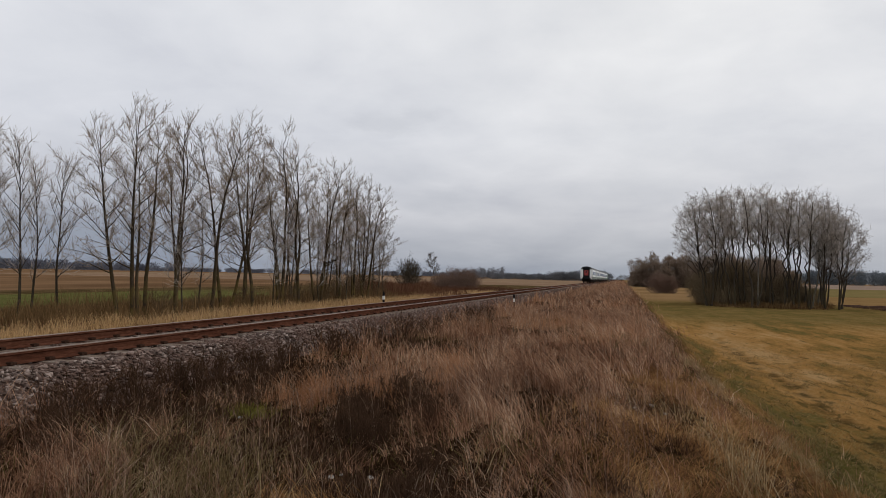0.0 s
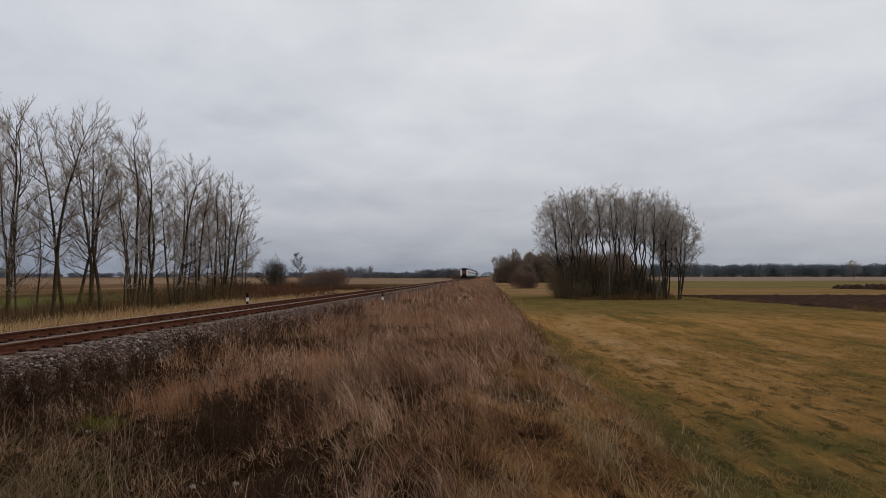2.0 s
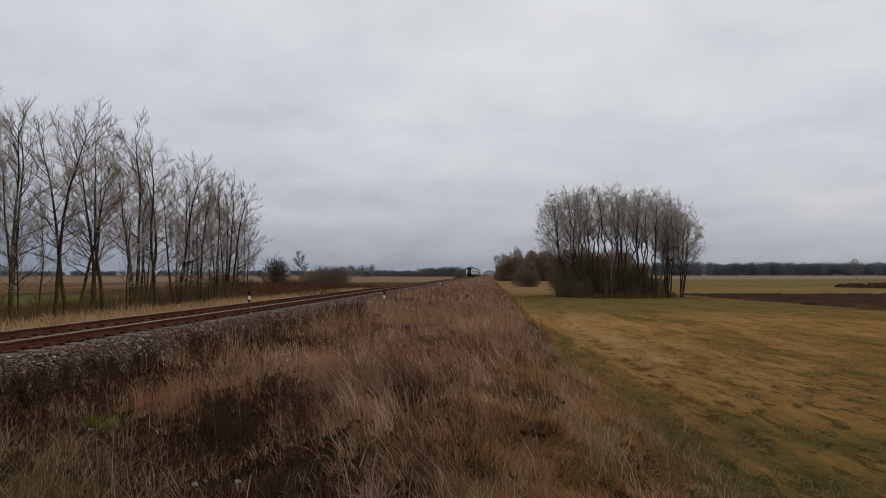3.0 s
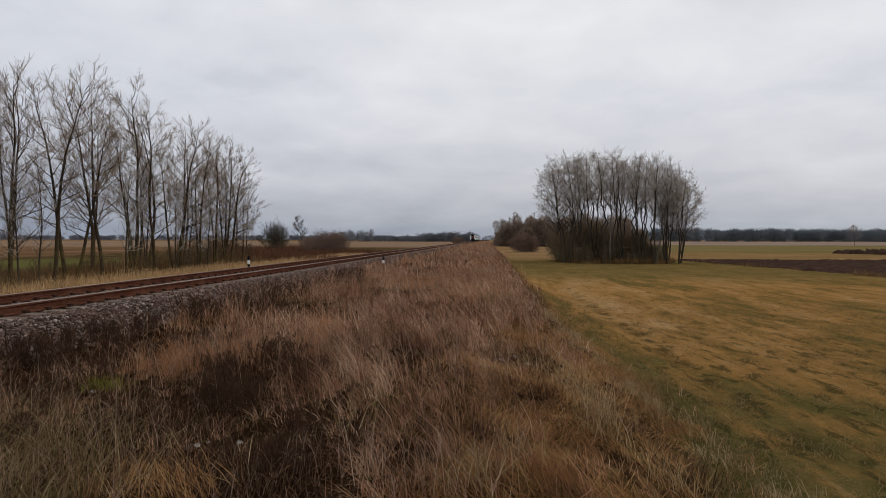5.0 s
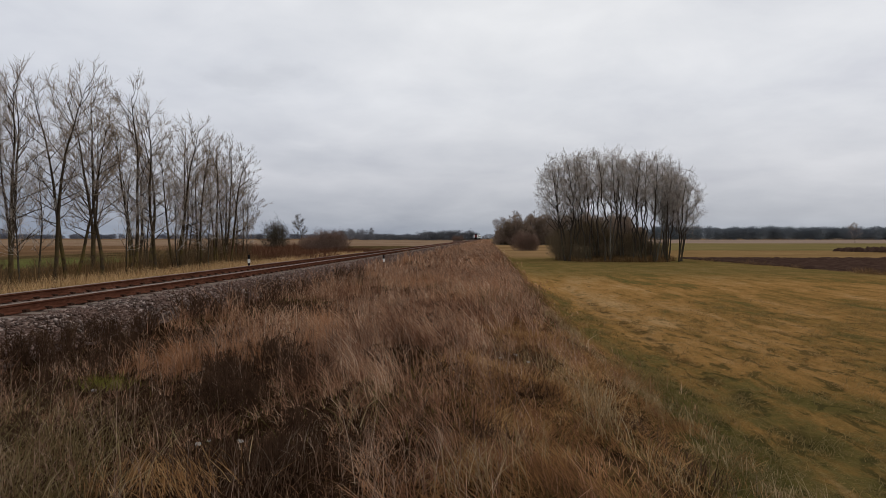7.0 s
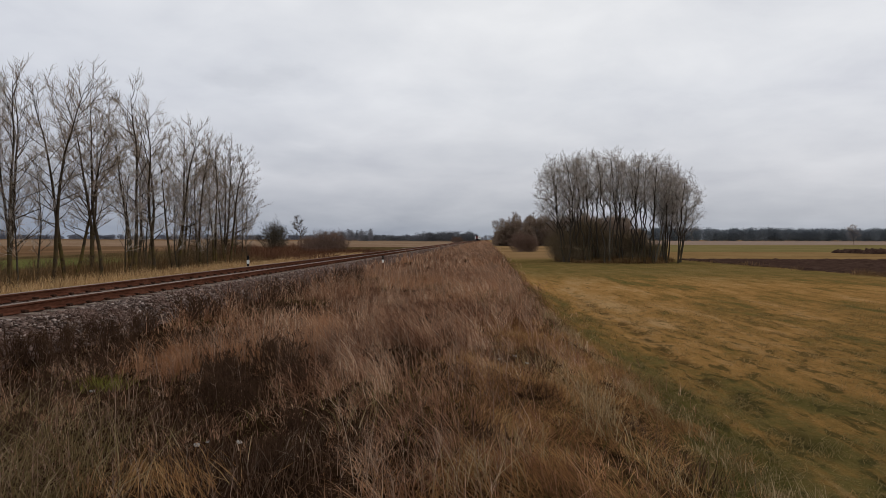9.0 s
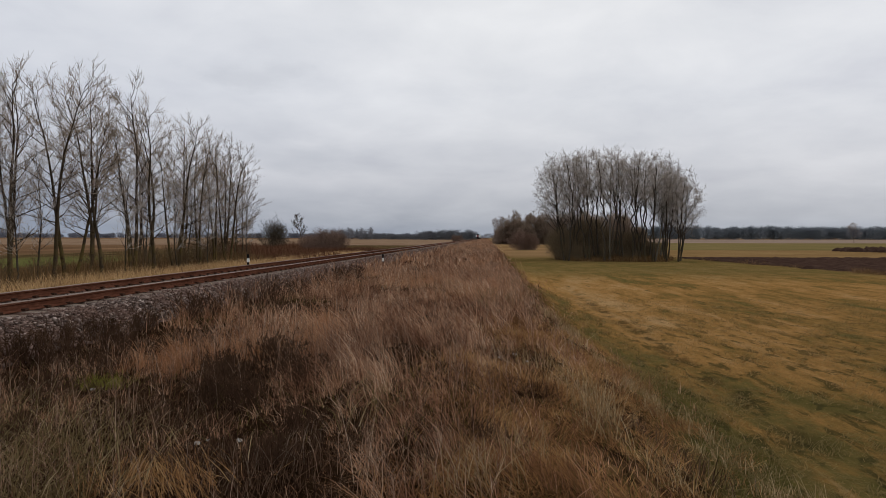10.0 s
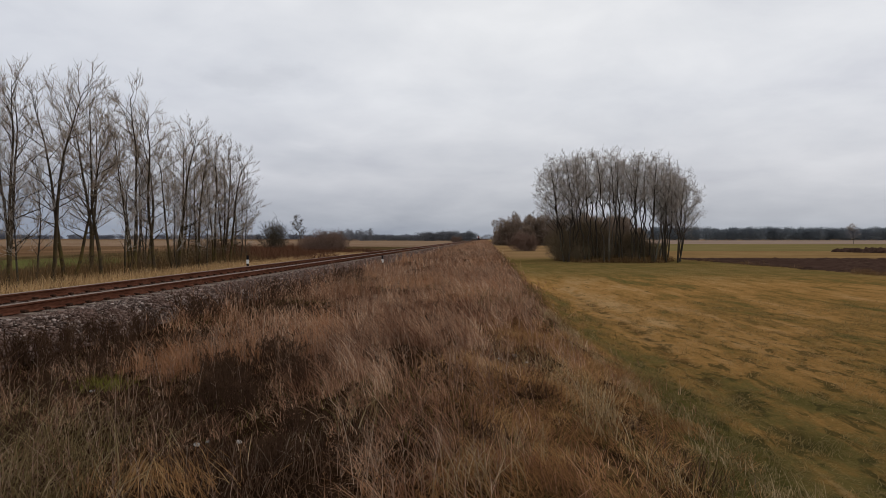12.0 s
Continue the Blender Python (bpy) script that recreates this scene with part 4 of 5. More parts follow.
def make_tree(name, seed, height, stems, label, mats, first=0.25, limbs=30, boughs=8, twigs=5, wander=0.05, spread=46, thick=0.0105, twig_r=0.011, lean=0.05, reach=0.30, crook=0.09, limb_r=0.024, bough_r=0.013, tips=(0.035, 0.085), lift=0.05, out_from=0.2, joints=2, rise=0.35, round_at=0.3, group="bare trees"):
    """A leafless tree: stems and limbs in the trunk, a crown of fine rising branches."""
    rng = random.Random(seed)
    wood, fine = Wood(), Wood()
    for s in range(stems):
        turn = 6.2832 * s / stems + rng.random()
        out = 0 if stems == 1 else 0.07 + 0.10 * rng.random()
        h = height * (1 if s == 0 else rng.uniform(0.78, 0.98))
        base = Vector((math.cos(turn), math.sin(turn), 0)) * (0 if stems == 1 else 0.22) + Vector((0, 0, -0.15))
        heading = Vector((math.cos(turn) * out + rng.gauss(0, lean), math.sin(turn) * out + rng.gauss(0, lean), 1))
        trunk = grow_path(rng, base, heading, h * 0.97, 14, wander, 0.05 + wander * 0.6)
        r0 = h * thick
        wood.tube(trunk, [r0 * (1.35 if i == 0 else (1 - i / 14) ** 0.9 + 0.06) for i in range(15)], 7)
        for k in range(limbs):
            t = first + (0.985 - first) * (k + rng.random()) / limbs
            p, d = at_path(trunk, t)
            q_ = (t - first) / (1 - first)
            ln = h * reach * crown_reach(q_, round_at) * rng.uniform(0.7, 1.15)
            ang = radians((spread + 8) * (1 - q_) + (spread - 22) * q_ + rng.uniform(-9, 9))
            limb = grow_path(rng, p, side_way(rng, d, ang), ln, 6, crook, lift)
            r1 = max(r0 * (1.05 - t) * 0.42, limb_r)
            wood.tube(limb, [r1 * (1 - 0.82 * i / 6) for i in range(7)], 4)
            for b in range(max(3, round(boughs * ln / (h * reach) * 1.25))):
                u = rng.uniform(out_from, 1.0) if b else 1.0
                q, e = at_path(limb, u)
                bl = h * reach * rng.uniform(0.18, 0.42) * (1.15 - 0.5 * u)
                bough = grow_path(rng, q, risen(rng, e, radians(rng.uniform(24, 58)), rise), bl, 3, crook * 1.2, 0.06)
                fine.tube(bough, [bough_r, bough_r * 0.85, bough_r * 0.7, twig_r], 3)
                for _ in range(twigs):
                    w, c = at_path(bough, rng.uniform(0.1, 1.0))
                    twig = grow_path(rng, w, risen(rng, c, radians(rng.uniform(20, 58)), rise), rng.uniform(*tips) * height, joints, crook * 1.2, 0.07)
                    fine.tube(twig, [twig_r, twig_r * 0.8, twig_r * 0.5] if joints == 2 else [twig_r, twig_r * 0.5], 3)
    tree = tagged(new(name), label, "tree", group)
    part("trunk", mesh_from("trunk", wood.v, wood.f, mats[0], True), None, tree)
    tagged(part("crown", mesh_from("crown", fine.v, fine.f, mats[1]), None, tree, "fine bare branches and twigs"), kind="stuff")
    return tree


def sliver_cloud(name, centres, radii, count, length, width, mat, rng, shell=0.55):
    """Thin pointed sprigs filling rounded crowns, standing outward and up."""
    cs, rs = np.asarray(centres, float), np.asarray(radii, float)
    k = len(cs) * count
    d = rng.normal(0, 1, (k, 3))
    d /= np.linalg.norm(d, axis=1)[:, None]
    r = (shell + (1 - shell) * rng.random(k)) ** 1.0 * rng.random(k) ** 0.25
    pos = np.repeat(cs, count, 0) + d * r[:, None] * np.repeat(rs, count, 0)
    pos[:, 2] = np.maximum(pos[:, 2], 0.05)
    out = d * 0.8 + rng.normal(0, 0.45, (k, 3)) + np.array([0, 0, 0.45])
    out /= np.linalg.norm(out, axis=1)[:, None]
    side = np.cross(out, rng.normal(0, 1, (k, 3)))
    side /= np.linalg.norm(side, axis=1)[:, None]
    ln = length * rng.uniform(0.5, 1.3, k)
    wd = width * rng.uniform(0.5, 1.3, k)
    v = np.stack([pos - side * wd[:, None] / 2, pos + side * wd[:, None] / 2, pos + out * ln[:, None]], 1).reshape(-1, 3)
    return mesh_tris(name, v, np.arange(3 * k).reshape(-1, 3), mat)


def make_bush(name, seed, height, width, label, mat, stems=60, twigs=16, r=0.012, group="bushes"):
    """A rounded leafless bush: stems fanning out of the ground, thick with twigs."""
    rng = random.Random(seed)
    wood, fine = Wood(), Wood()
    for _ in range(stems):
        a, q = rng.random() * 6.2832, math.sqrt(rng.random())
        base = Vector((math.cos(a), math.sin(a), 0)) * q * width * 0.22 + Vector((0, 0, -0.1))
        tip = Vector((math.cos(a) * q * width * 0.52, math.sin(a) * q * width * 0.52, height * math.sqrt(max(0.08, 1 - 0.85 * q * q)) * rng.uniform(0.75, 1.05)))
        stem = grow_path(rng, base, tip - base, (tip - base).length, 5, 0.10, 0.02)
        wood.tube(stem, [r * 2.0 * (1 - 0.75 * i / 5) for i in range(6)], 4)
        for _ in range(twigs):
            p, d = at_path(stem, rng.uniform(0.15, 1.0))
            twig = grow_path(rng, p, side_way(rng, d, radians(rng.uniform(20, 65))), rng.uniform(0.12, 0.28) * height, 3, 0.2, 0.06)
            fine.tube(twig, [r, r * 0.8, r * 0.6, r * 0.35], 3)
            for _ in range(3):
                w, c = at_path(twig, rng.uniform(0.2, 1.0))
                fine.tube(grow_path(rng, w, side_way(rng, c, radians(40)), rng.uniform(0.05, 0.14) * height, 1, 0.1, 0.05), [r * 0.8, r * 0.4], 3)
    bush = tagged(new(name), label, "bush", group)
    part("stem_fan", mesh_from("stem_fan", wood.v, wood.f, mat, True), None, bush)
    tagged(part("brush", mesh_from("brush", fine.v, fine.f, mat), None, bush, "dense fine twigs"), kind="stuff")
    return bush


def stand(models, spots):
    """Set models at (x, y, size) or (x, y, size, tilt to the right); the first use of each is the model itself."""
    rng = random.Random(77)
    used = {mo for mo, _ in pending}
    for i, (x, y, s, *tilt) in enumerate(spots):
        mo = models[i % len(models)]
        m = pose(x, y, 0, 0, tilt[0] if tilt else 0, 0) @ pose(0, 0, 0, 0, 0, rng.uniform(0, 360)) @ Matrix.Scale(s, 4)
        if mo in used:
            copy_thing(mo, m)
        else:
            used.add(mo)
            pending.append((mo, m))


pending = []
ROW = "tall slender leafless tree with mossy lower trunk behind the track"
row_models = [make_tree("bare_tree", s, 12.2, st, ROW, (M_BARK_L, M_TWIG_L), first=fi, limbs=li, boughs=7, twigs=6, spread=sp, lean=le, twig_r=0.0085, reach=re_, thick=0.0105, crook=0.085, wander=0.045, limb_r=0.026, bough_r=0.0130, tips=(0.020, 0.052), lift=0.03, out_from=0.2, rise=0.14, round_at=0.26, group="row of trees")
              for s, st, fi, li, sp, le, re_ in ((1, 1, 0.24, 27, 56, 0.05, 0.29), (2, 1, 0.30, 24, 52, 0.06, 0.29), (3, 2, 0.34, 16, 50, 0.06, 0.26), (4, 1, 0.18, 28, 58, 0.04, 0.30), (5, 1, 0.32, 24, 52, 0.07, 0.28), (6, 2, 0.26, 17, 52, 0.06, 0.26))]
edge_tree = make_tree("bare_tree", 7, 10.6, 1, "broad leafless tree branched low at the end of the row", (M_BARK_L, M_TWIG_L), first=0.10, limbs=38, boughs=8, twigs=5, spread=66, lean=0.02, twig_r=0.0085, reach=0.30, thick=0.0115, crook=0.085, wander=0.04, limb_r=0.024, bough_r=0.0125, tips=(0.020, 0.050), lift=0.035, out_from=0.2, rise=0.12, round_at=0.35, group="row of trees")
stand(row_models, [(-25, 30.0, 0.92), (-26, 32.2, 0.93), (-25.3, 33.8, 0.94), (-26.8, 35.8, 0.95), (-25, 37.0, 1.0), (-25.5, 39.4, 0.99), (-24.7, 41.4, 0.97),
                   (-26.5, 43.4, 1.04), (-25, 45.6, 1.09), (-24.5, 47.8, 1.02), (-26, 49.9, 1.03), (-25, 52.2, 0.99), (-26, 54.6, 0.97), (-25, 56.6, 0.92), (-24.5, 58.6, 0.92),
                   (-25.5, 63.5, 0.98), (-26, 67.4, 0.90), (-24.2, 61.0, 0.9), (-28, 60, 0.94), (-29, 47.5, 1.0), (-29, 53.5, 0.98), (-27.5, 65.5, 0.90)])
stand(row_models, [(-25.2, 29.2, 0.84, -9), (-25.8, 31.4, 0.8, -5)])
stand([edge_tree], [(-25.6, 63.5, 0.98), (-26.0, 58.6, 0.98)])
thin_models = [make_tree("slim_bare_tree", s, 9.5, 1, "slim pale leafless tree on the waste ground", (M_BARK_R, M_TWIG_R), first=0.22, limbs=24, boughs=6, twigs=4, spread=44, thick=0.008, twig_r=0.0085, lean=0.06, reach=0.25, crook=0.08, wander=0.045, lift=0.06, rise=0.2, round_at=0.35, group="row of trees") for s in (11, 12)]
stand(thin_models, [(-32, 29.5, 1.03), (-32.5, 30.8, 0.9), (-32, 32.2, 0.95), (-31, 26.5, 1.0), (-34, 27.5, 1.05), (-33, 22, 1.0), (-35.5, 30.0, 1.0)])

stand(thin_models, [(-24.2, 33.0, 0.72), (-26.8, 38.2, 0.8), (-24.0, 43.0, 0.75), (-25.6, 48.6, 0.85), (-24.0, 50.5, 0.7), (-26.5, 57.5, 0.85), (-24.6, 65.0, 0.8), (-27.4, 52.0, 0.9), (-25.2, 69.0, 0.8), (-23.6, 55.0, 0.7)])

thicket = make_bush("sapling_thicket", 17, 3.4, 2.6, "thicket of brown leafless saplings at the feet of the trees", M_WHIP, 22, 7, 0.011, "sapling thickets")
stand([thicket], [(-25.4, 61.5, 1.0), (-25.0, 57.6, 0.9), (-25.8, 54.0, 0.8), (-24.8, 65.6, 0.9), (-26.2, 50.5, 0.7), (-24.9, 46.6, 0.6), (-25.6, 42.0, 0.6), (-25.2, 36.2, 0.55), (-25.4, 32.8, 0.6), (-26.0, 59.4, 1.1), (-24.6, 52.4, 0.8)])

CLUMP = "crooked leafless tree with a dense grey crown in a field clump"
def bent(rng, a, b, steps, bow, crook):
    """A crooked way from a to b, bowed by the given vector."""
    n = (b - a).length
    pts = []
    for i in range(steps + 1):
        t = i / steps
        w = math.sin(math.pi * t)
        pts.append(a.lerp(b, t) + bow * w + Vector((rng.gauss(0, 1), rng.gauss(0, 1), rng.gauss(0, 0.7))) * (crook * n * w))
    return pts


def clump_tree(seed, stems, bk, limbs, middle, tall, wide, height=11.6):
    """A crooked tree whose limbs fill a rounded crown, thick with short twigs towards its skin."""
    rng = random.Random(seed)
    wood, fine = Wood(), Wood()
    for s in range(stems):
        turn = 6.2832 * s / stems + rng.random()
        off = 0.0 if stems == 1 else 0.9
        foot = Vector((math.cos(turn) * off * 0.25, math.sin(turn) * off * 0.25, -0.15))
        core = Vector((math.cos(turn) * off + rng.gauss(0, 0.3), math.sin(turn) * off + rng.gauss(0, 0.3), height * middle))
        span = Vector((height * wide, height * wide, height * tall)) * (1.0 if s == 0 else 0.88)
        trunk = bent(rng, foot, core + Vector((0, 0, span.z * 0.55)), 12, Vector((rng.gauss(0, 0.25), rng.gauss(0, 0.25), 0)), 0.010)
        r0 = height * 0.0084
        wood.tube(trunk, [r0 * (1.3 if i == 0 else 1.05 - 0.85 * i / 12) for i in range(13)], 7)
        for k in range(limbs):
            up_ = -0.62 + 1.6 * (k + rng.random()) / limbs
            a = k * 2.39996 + rng.gauss(0, 0.35)
            ring = math.sqrt(max(0.02, 1 - min(up_ * up_, 1)))
            q = rng.uniform(0.62, 0.86)
            end = core + Vector((math.cos(a) * ring * span.x, math.sin(a) * ring * span.y, up_ * span.z)) * q
            across = math.hypot(end.x - core.x, end.y - core.y)
            t = min(0.93, max(0.30, (end.z - across * 0.9 - 0.8) / trunk[-1].z))
            p, _ = at_path(trunk, t)
            limb = bent(rng, p, end, 6, Vector((math.cos(a), math.sin(a), -0.2)) * (across * 0.16), 0.045)
            r1 = r0 * (1.1 - t) * 0.42 + 0.015
            wood.tube(limb, [r1 * (1 - 0.8 * i / 6) for i in range(7)], 4)
            for b in range(10):
                w, e = at_path(limb, rng.uniform(0.5, 1.0) if b > 3 else 1.0)
                far = w + Vector((rng.gauss(0, 1), rng.gauss(0, 1), rng.gauss(0.35, 0.9))) * (height * 0.062)
                d = far - core
                over = math.sqrt((d.x / span.x) ** 2 + (d.y / span.y) ** 2 + (d.z / span.z) ** 2)
                if over > 0.96:
                    far = core + d * (0.96 / over)
                bough = bent(rng, w, far, 3, Vector((0, 0, -0.04)), 0.08)
                fine.tube(bough, [0.013, 0.011, 0.009, 0.007], 3)
                skin = Vector((d.x / span.x, d.y / span.y, d.z / span.z)).normalized()
                for _ in range(7):
                    g_, _e = at_path(bough, rng.uniform(0.1, 1.0))
                    shoot = (skin * 0.7 + Vector((rng.gauss(0, 0.75), rng.gauss(0, 0.75), rng.gauss(0.25, 0.75)))).normalized()
                    fine.tube(grow_path(rng, g_, shoot, rng.uniform(0.22, 0.60), 1, 0.18, 0.05), [0.0078, 0.0045], 3)
    tree = tagged(new("field_tree"), CLUMP, "tree", "clump of field trees")
    part("trunk", mesh_from("trunk", wood.v, wood.f, bk, True), None, tree)
    tagged(part("crown", mesh_from("crown", fine.v, fine.f, M_TWIG_R), None, tree, "fine bare branches and twigs"), kind="stuff")
    return tree


core_trees = [clump_tree(*a) for a in ((21, 2, M_BARK_R, 9, 0.73, 0.32, 0.16), (22, 2, M_BARK_R, 9, 0.70, 0.35, 0.15), (23, 1, M_BARK_PALE, 14, 0.74, 0.31, 0.20), (24, 1, M_BARK_R, 15, 0.69, 0.36, 0.20), (27, 1, M_BARK_R, 14, 0.72, 0.33, 0.19))]
rim_trees = [clump_tree(*a) for a in ((25, 2, M_BARK_R, 13, 0.62, 0.42, 0.19), (26, 1, M_BARK_R, 20, 0.60, 0.44, 0.23))]


def domed(spots):
    """Sizes that give the clump its domed outline."""
    return [(x, y, float(np.interp(x, [6, 7.5, 9, 12.7, 15, 17.3, 19.7, 21.5, 23], [0.98, 1.08, 1.10, 1.09, 1.07, 1.04, 0.95, 0.87, 0.74])), *tilt) for x, y, *tilt in spots]


stand(core_trees, domed([(11.2, 75.5, -2), (12.6, 78), (13.6, 75.5), (14.8, 78.5), (15.8, 74.5, 1), (16.9, 77.5), (17.8, 73.5, 2), (12.2, 81.5, -1), (16.0, 81), (14.2, 82),
                         (13.0, 74.2, -1), (17.2, 80, 2), (18.4, 75.0, 3), (10.3, 77.6, -3), (18.6, 78.5, 2), (17.0, 74.6), (15.0, 76.4), (19.4, 77.2, 3)]))
stand(rim_trees, domed([(8.9, 76, -4), (9.8, 79, -2), (19.8, 76.0, 2), (20.6, 73.9, 3), (20.4, 79.0, 2), (8.7, 80, -5), (21.4, 76.5, 3), (21.2, 81.0, 3), (19.4, 74.4, 1), (21.9, 77.6, 4), (9.3, 77.4, -3)]))


def fuzzy_bush(name, seed, height, width, label, mat, count=3200, length=0.8, sliver=0.05):
    """A rounded bush: a fan of stems inside a thick coat of fine sprigs."""
    bush = make_bush(name, seed, height * 0.95, width * 0.95, label, mat, 26, 6, 0.022)
    rng = np.random.default_rng(seed)
    lobes = [(rng.uniform(-0.26, 0.26) * width, rng.uniform(-0.26, 0.26) * width, height * rng.uniform(0.30, 0.46)) for _ in range(6)]
    size = [(width * 0.27, width * 0.27, height * rng.uniform(0.38, 0.5)) for _ in lobes]
    tagged(part("foliage_coat", sliver_cloud("foliage_coat", lobes, size, count // 6, length, sliver, mat, rng), None, bush, "thick coat of fine sprigs"), kind="stuff")
    return bush


under_models = [fuzzy_bush("undergrowth_bush", s, 4.2, 5.2, "dark leafless undergrowth bush among field trees", M_TWIG_DARK, 12000, 0.42, 0.016) for s in (31, 32, 33)]
stand(under_models, [(9.6, 79.5, 0.95), (11.6, 80.5, 1.35), (13.6, 82, 1.1), (15.6, 80.5, 0.9), (17.6, 82, 1.0), (19.4, 80.0, 0.7), (10.4, 83, 1.2), (12.6, 84, 1.4), (15.4, 84, 1.05), (18.6, 84, 0.8), (9.0, 78.6, 1.0), (9.2, 77.0, 0.6), (10.6, 76.6, 0.5), (13.4, 78.0, 0.55), (16.4, 77.6, 0.4)])


def clump_fringe():
    """Straw and brown growth about the feet of the field trees."""
    rng = np.random.default_rng(85)
    k = 7000
    a = rng.random(k) * 6.2832
    q = np.sqrt(rng.random(k)) * (1 + 0.08 * np.sin(a * 5))
    x, y = 14.6 + 6.6 * q * np.cos(a), 77.8 + 5.2 * q * np.sin(a)
    h = rng.uniform(0.3, 1.0, k) * (0.35 + 1.0 * value_noise(x, y, 0.5, 86))
    ob = new("clump_undergrowth", blade_stuff("clump_undergrowth", x, y, ground_z(x, y) - 0.02, h, rng.uniform(0.02, 0.05, k), rng.normal(0, 0.25, (k, 2)), 1.3, M_UNDERGROWTH, rng))
    tagged(ob, "tangled brown growth about the feet of the field trees", "undergrowth", kind="stuff")


clump_fringe()
pending.append((fuzzy_bush("round_bush", 41, 3.9, 6.6, "rounded dense red-brown bush in the meadow", M_TWIG_RED, 20000, 0.42, 0.026), pose(7.0, 139, 0) @ Matrix.Scale(1.18, 4)))
pending.append((fuzzy_bush("dark_bush", 42, 6.2, 7.4, "dark rounded bush on the waste ground", M_TWIG_BUSH, 4800, 0.8, 0.045), pose(-54.0, 166, 0) @ Matrix.Scale(1.25, 4)))
dome_bush = fuzzy_bush("dome_bush", 43, 4.9, 8.4, "broad red-brown leafless bush behind the track", M_TWIG_RED, 18000, 0.45, 0.026)
pending.append((dome_bush, pose(-29.0, 123, 0)))
copy_thing(dome_bush, pose(-37.0, 138, 0, 0, 0, 70) @ Matrix.Scale(0.75, 4))
copy_thing(dome_bush, pose(-16.6, 360, 0, 0, 0, 130) @ Matrix.Scale(0.95, 4))
copy_thing(dome_bush, pose(-47.0, 185, 0, 0, 0, 200) @ Matrix.Scale(0.6, 4))
lone = make_tree("lone_tree", 51, 10.2, 1, "small dark lone tree on the waste ground", (M_BARK_L, M_TWIG_BUSH), first=0.3, limbs=22, boughs=6, twigs=5, thick=0.018, twig_r=0.03, spread=60, reach=0.30, limb_r=0.07, bough_r=0.045, tips=(0.04, 0.09), rise=0.08, group="lone trees")
pending.append((lone, pose(-64.5, 229, 0)))
far_lone = make_tree("round_crowned_tree", 52, 9.0, 1, "hazy round-crowned lone tree in the fields", (M_BARK_R, M_TWIG_R), first=0.25, limbs=24, boughs=6, twigs=5, thick=0.012, twig_r=0.06, spread=60, reach=0.42, group="lone trees")
_g = np.random.default_rng(53)
tagged(part("foliage_coat", sliver_cloud("foliage_coat", [(0, 0, 6.0), (1.2, 0, 5.0), (-1.2, 0.4, 5.2)], [(3.0, 3.0, 2.8)] * 3, 1800, 0.6, 0.06, M_GREYWOOD, _g), None, far_lone, "haze of fine twigs"), kind="stuff")
pending.append((far_lone, pose(183, 348, 0)))


def far_wood(name, x0, x1, y0, y1, count, h0, h1, mat, label, seed, wide=0.5, sprigs=170, even=0.3, spray=0.5):
    """A distant wood: uneven crowns of many small ragged sprays, thick to the ground, joined."""
    rng = np.random.default_rng(seed)
    x = np.linspace(x0, x1, count) + rng.normal(0, abs(x1 - x0) / count, count)
    y = rng.uniform(y0, y1, count)
    h = rng.uniform(h0, h1, count) * (1 - even + 2 * even * value_noise(x, y, 0.022, seed)) * rng.uniform(1 - even * 0.5, 1.06, count)
    centres = np.concatenate([np.stack([x, y, h * f], -1) for f in (0.2, 0.45, 0.66)])
    radii = np.concatenate([np.stack([h * wide * g, h * wide * g, h * 0.28], -1) for g in (1.0, 1.0, 0.8)])
    me = sliver_cloud(name, centres, radii, sprigs, (h0 + h1) * 0.085 * spray, (h0 + h1) * 0.06 * spray, mat, rng, 0.2)
    return tagged(new(name, me), label, "forest", kind="stuff")


def wood_edge_tree(seed):
    """A bare tree of the far wood: forked trunk in a haze of brown twigs."""
    tree = make_tree("wood_tree", seed, 9.0, 2, "leafless brown tree at the edge of a wood", (M_BARK_R, M_HAZE_TWIG), first=0.2, limbs=10, boughs=3, twigs=3, thick=0.010, twig_r=0.022, spread=40, reach=0.24, rise=0.45, group="wood edge")
    rng = np.random.default_rng(seed)
    lobes = [(rng.normal(0, 1.1), rng.normal(0, 1.1), z) for z in (0.9, 2.4, 4.2, 5.8, 7.0)]
    tagged(part("foliage_coat", sliver_cloud("foliage_coat", lobes, [(2.0, 2.0, 1.8)] * 4 + [(1.3, 1.3, 1.7)], 1000, 0.65, 0.042, M_HAZE_TWIG, rng), None, tree, "haze of brown twigs"), kind="stuff")
    return tree


wood_models = [wood_edge_tree(s) for s in (61, 62, 63, 64)]
_r = random.Random(5)
stand(wood_models, [(4.6 + 1.15 * i + _r.uniform(-0.8, 0.8), 255 + (i % 3) * 6 + _r.uniform(-2, 2), (1.0 + 0.4 * min(1, i / 6)) * _r.uniform(0.82, 1.08)) for i in range(44)])

far_wood("wood_underwood", 4.5, 58, 250, 268, 64, 6.5, 9.5, M_HAZE_TWIG, "dense brown leafless underwood at the edge of a wood", 89, 0.42, 420, 0.25, 0.55)

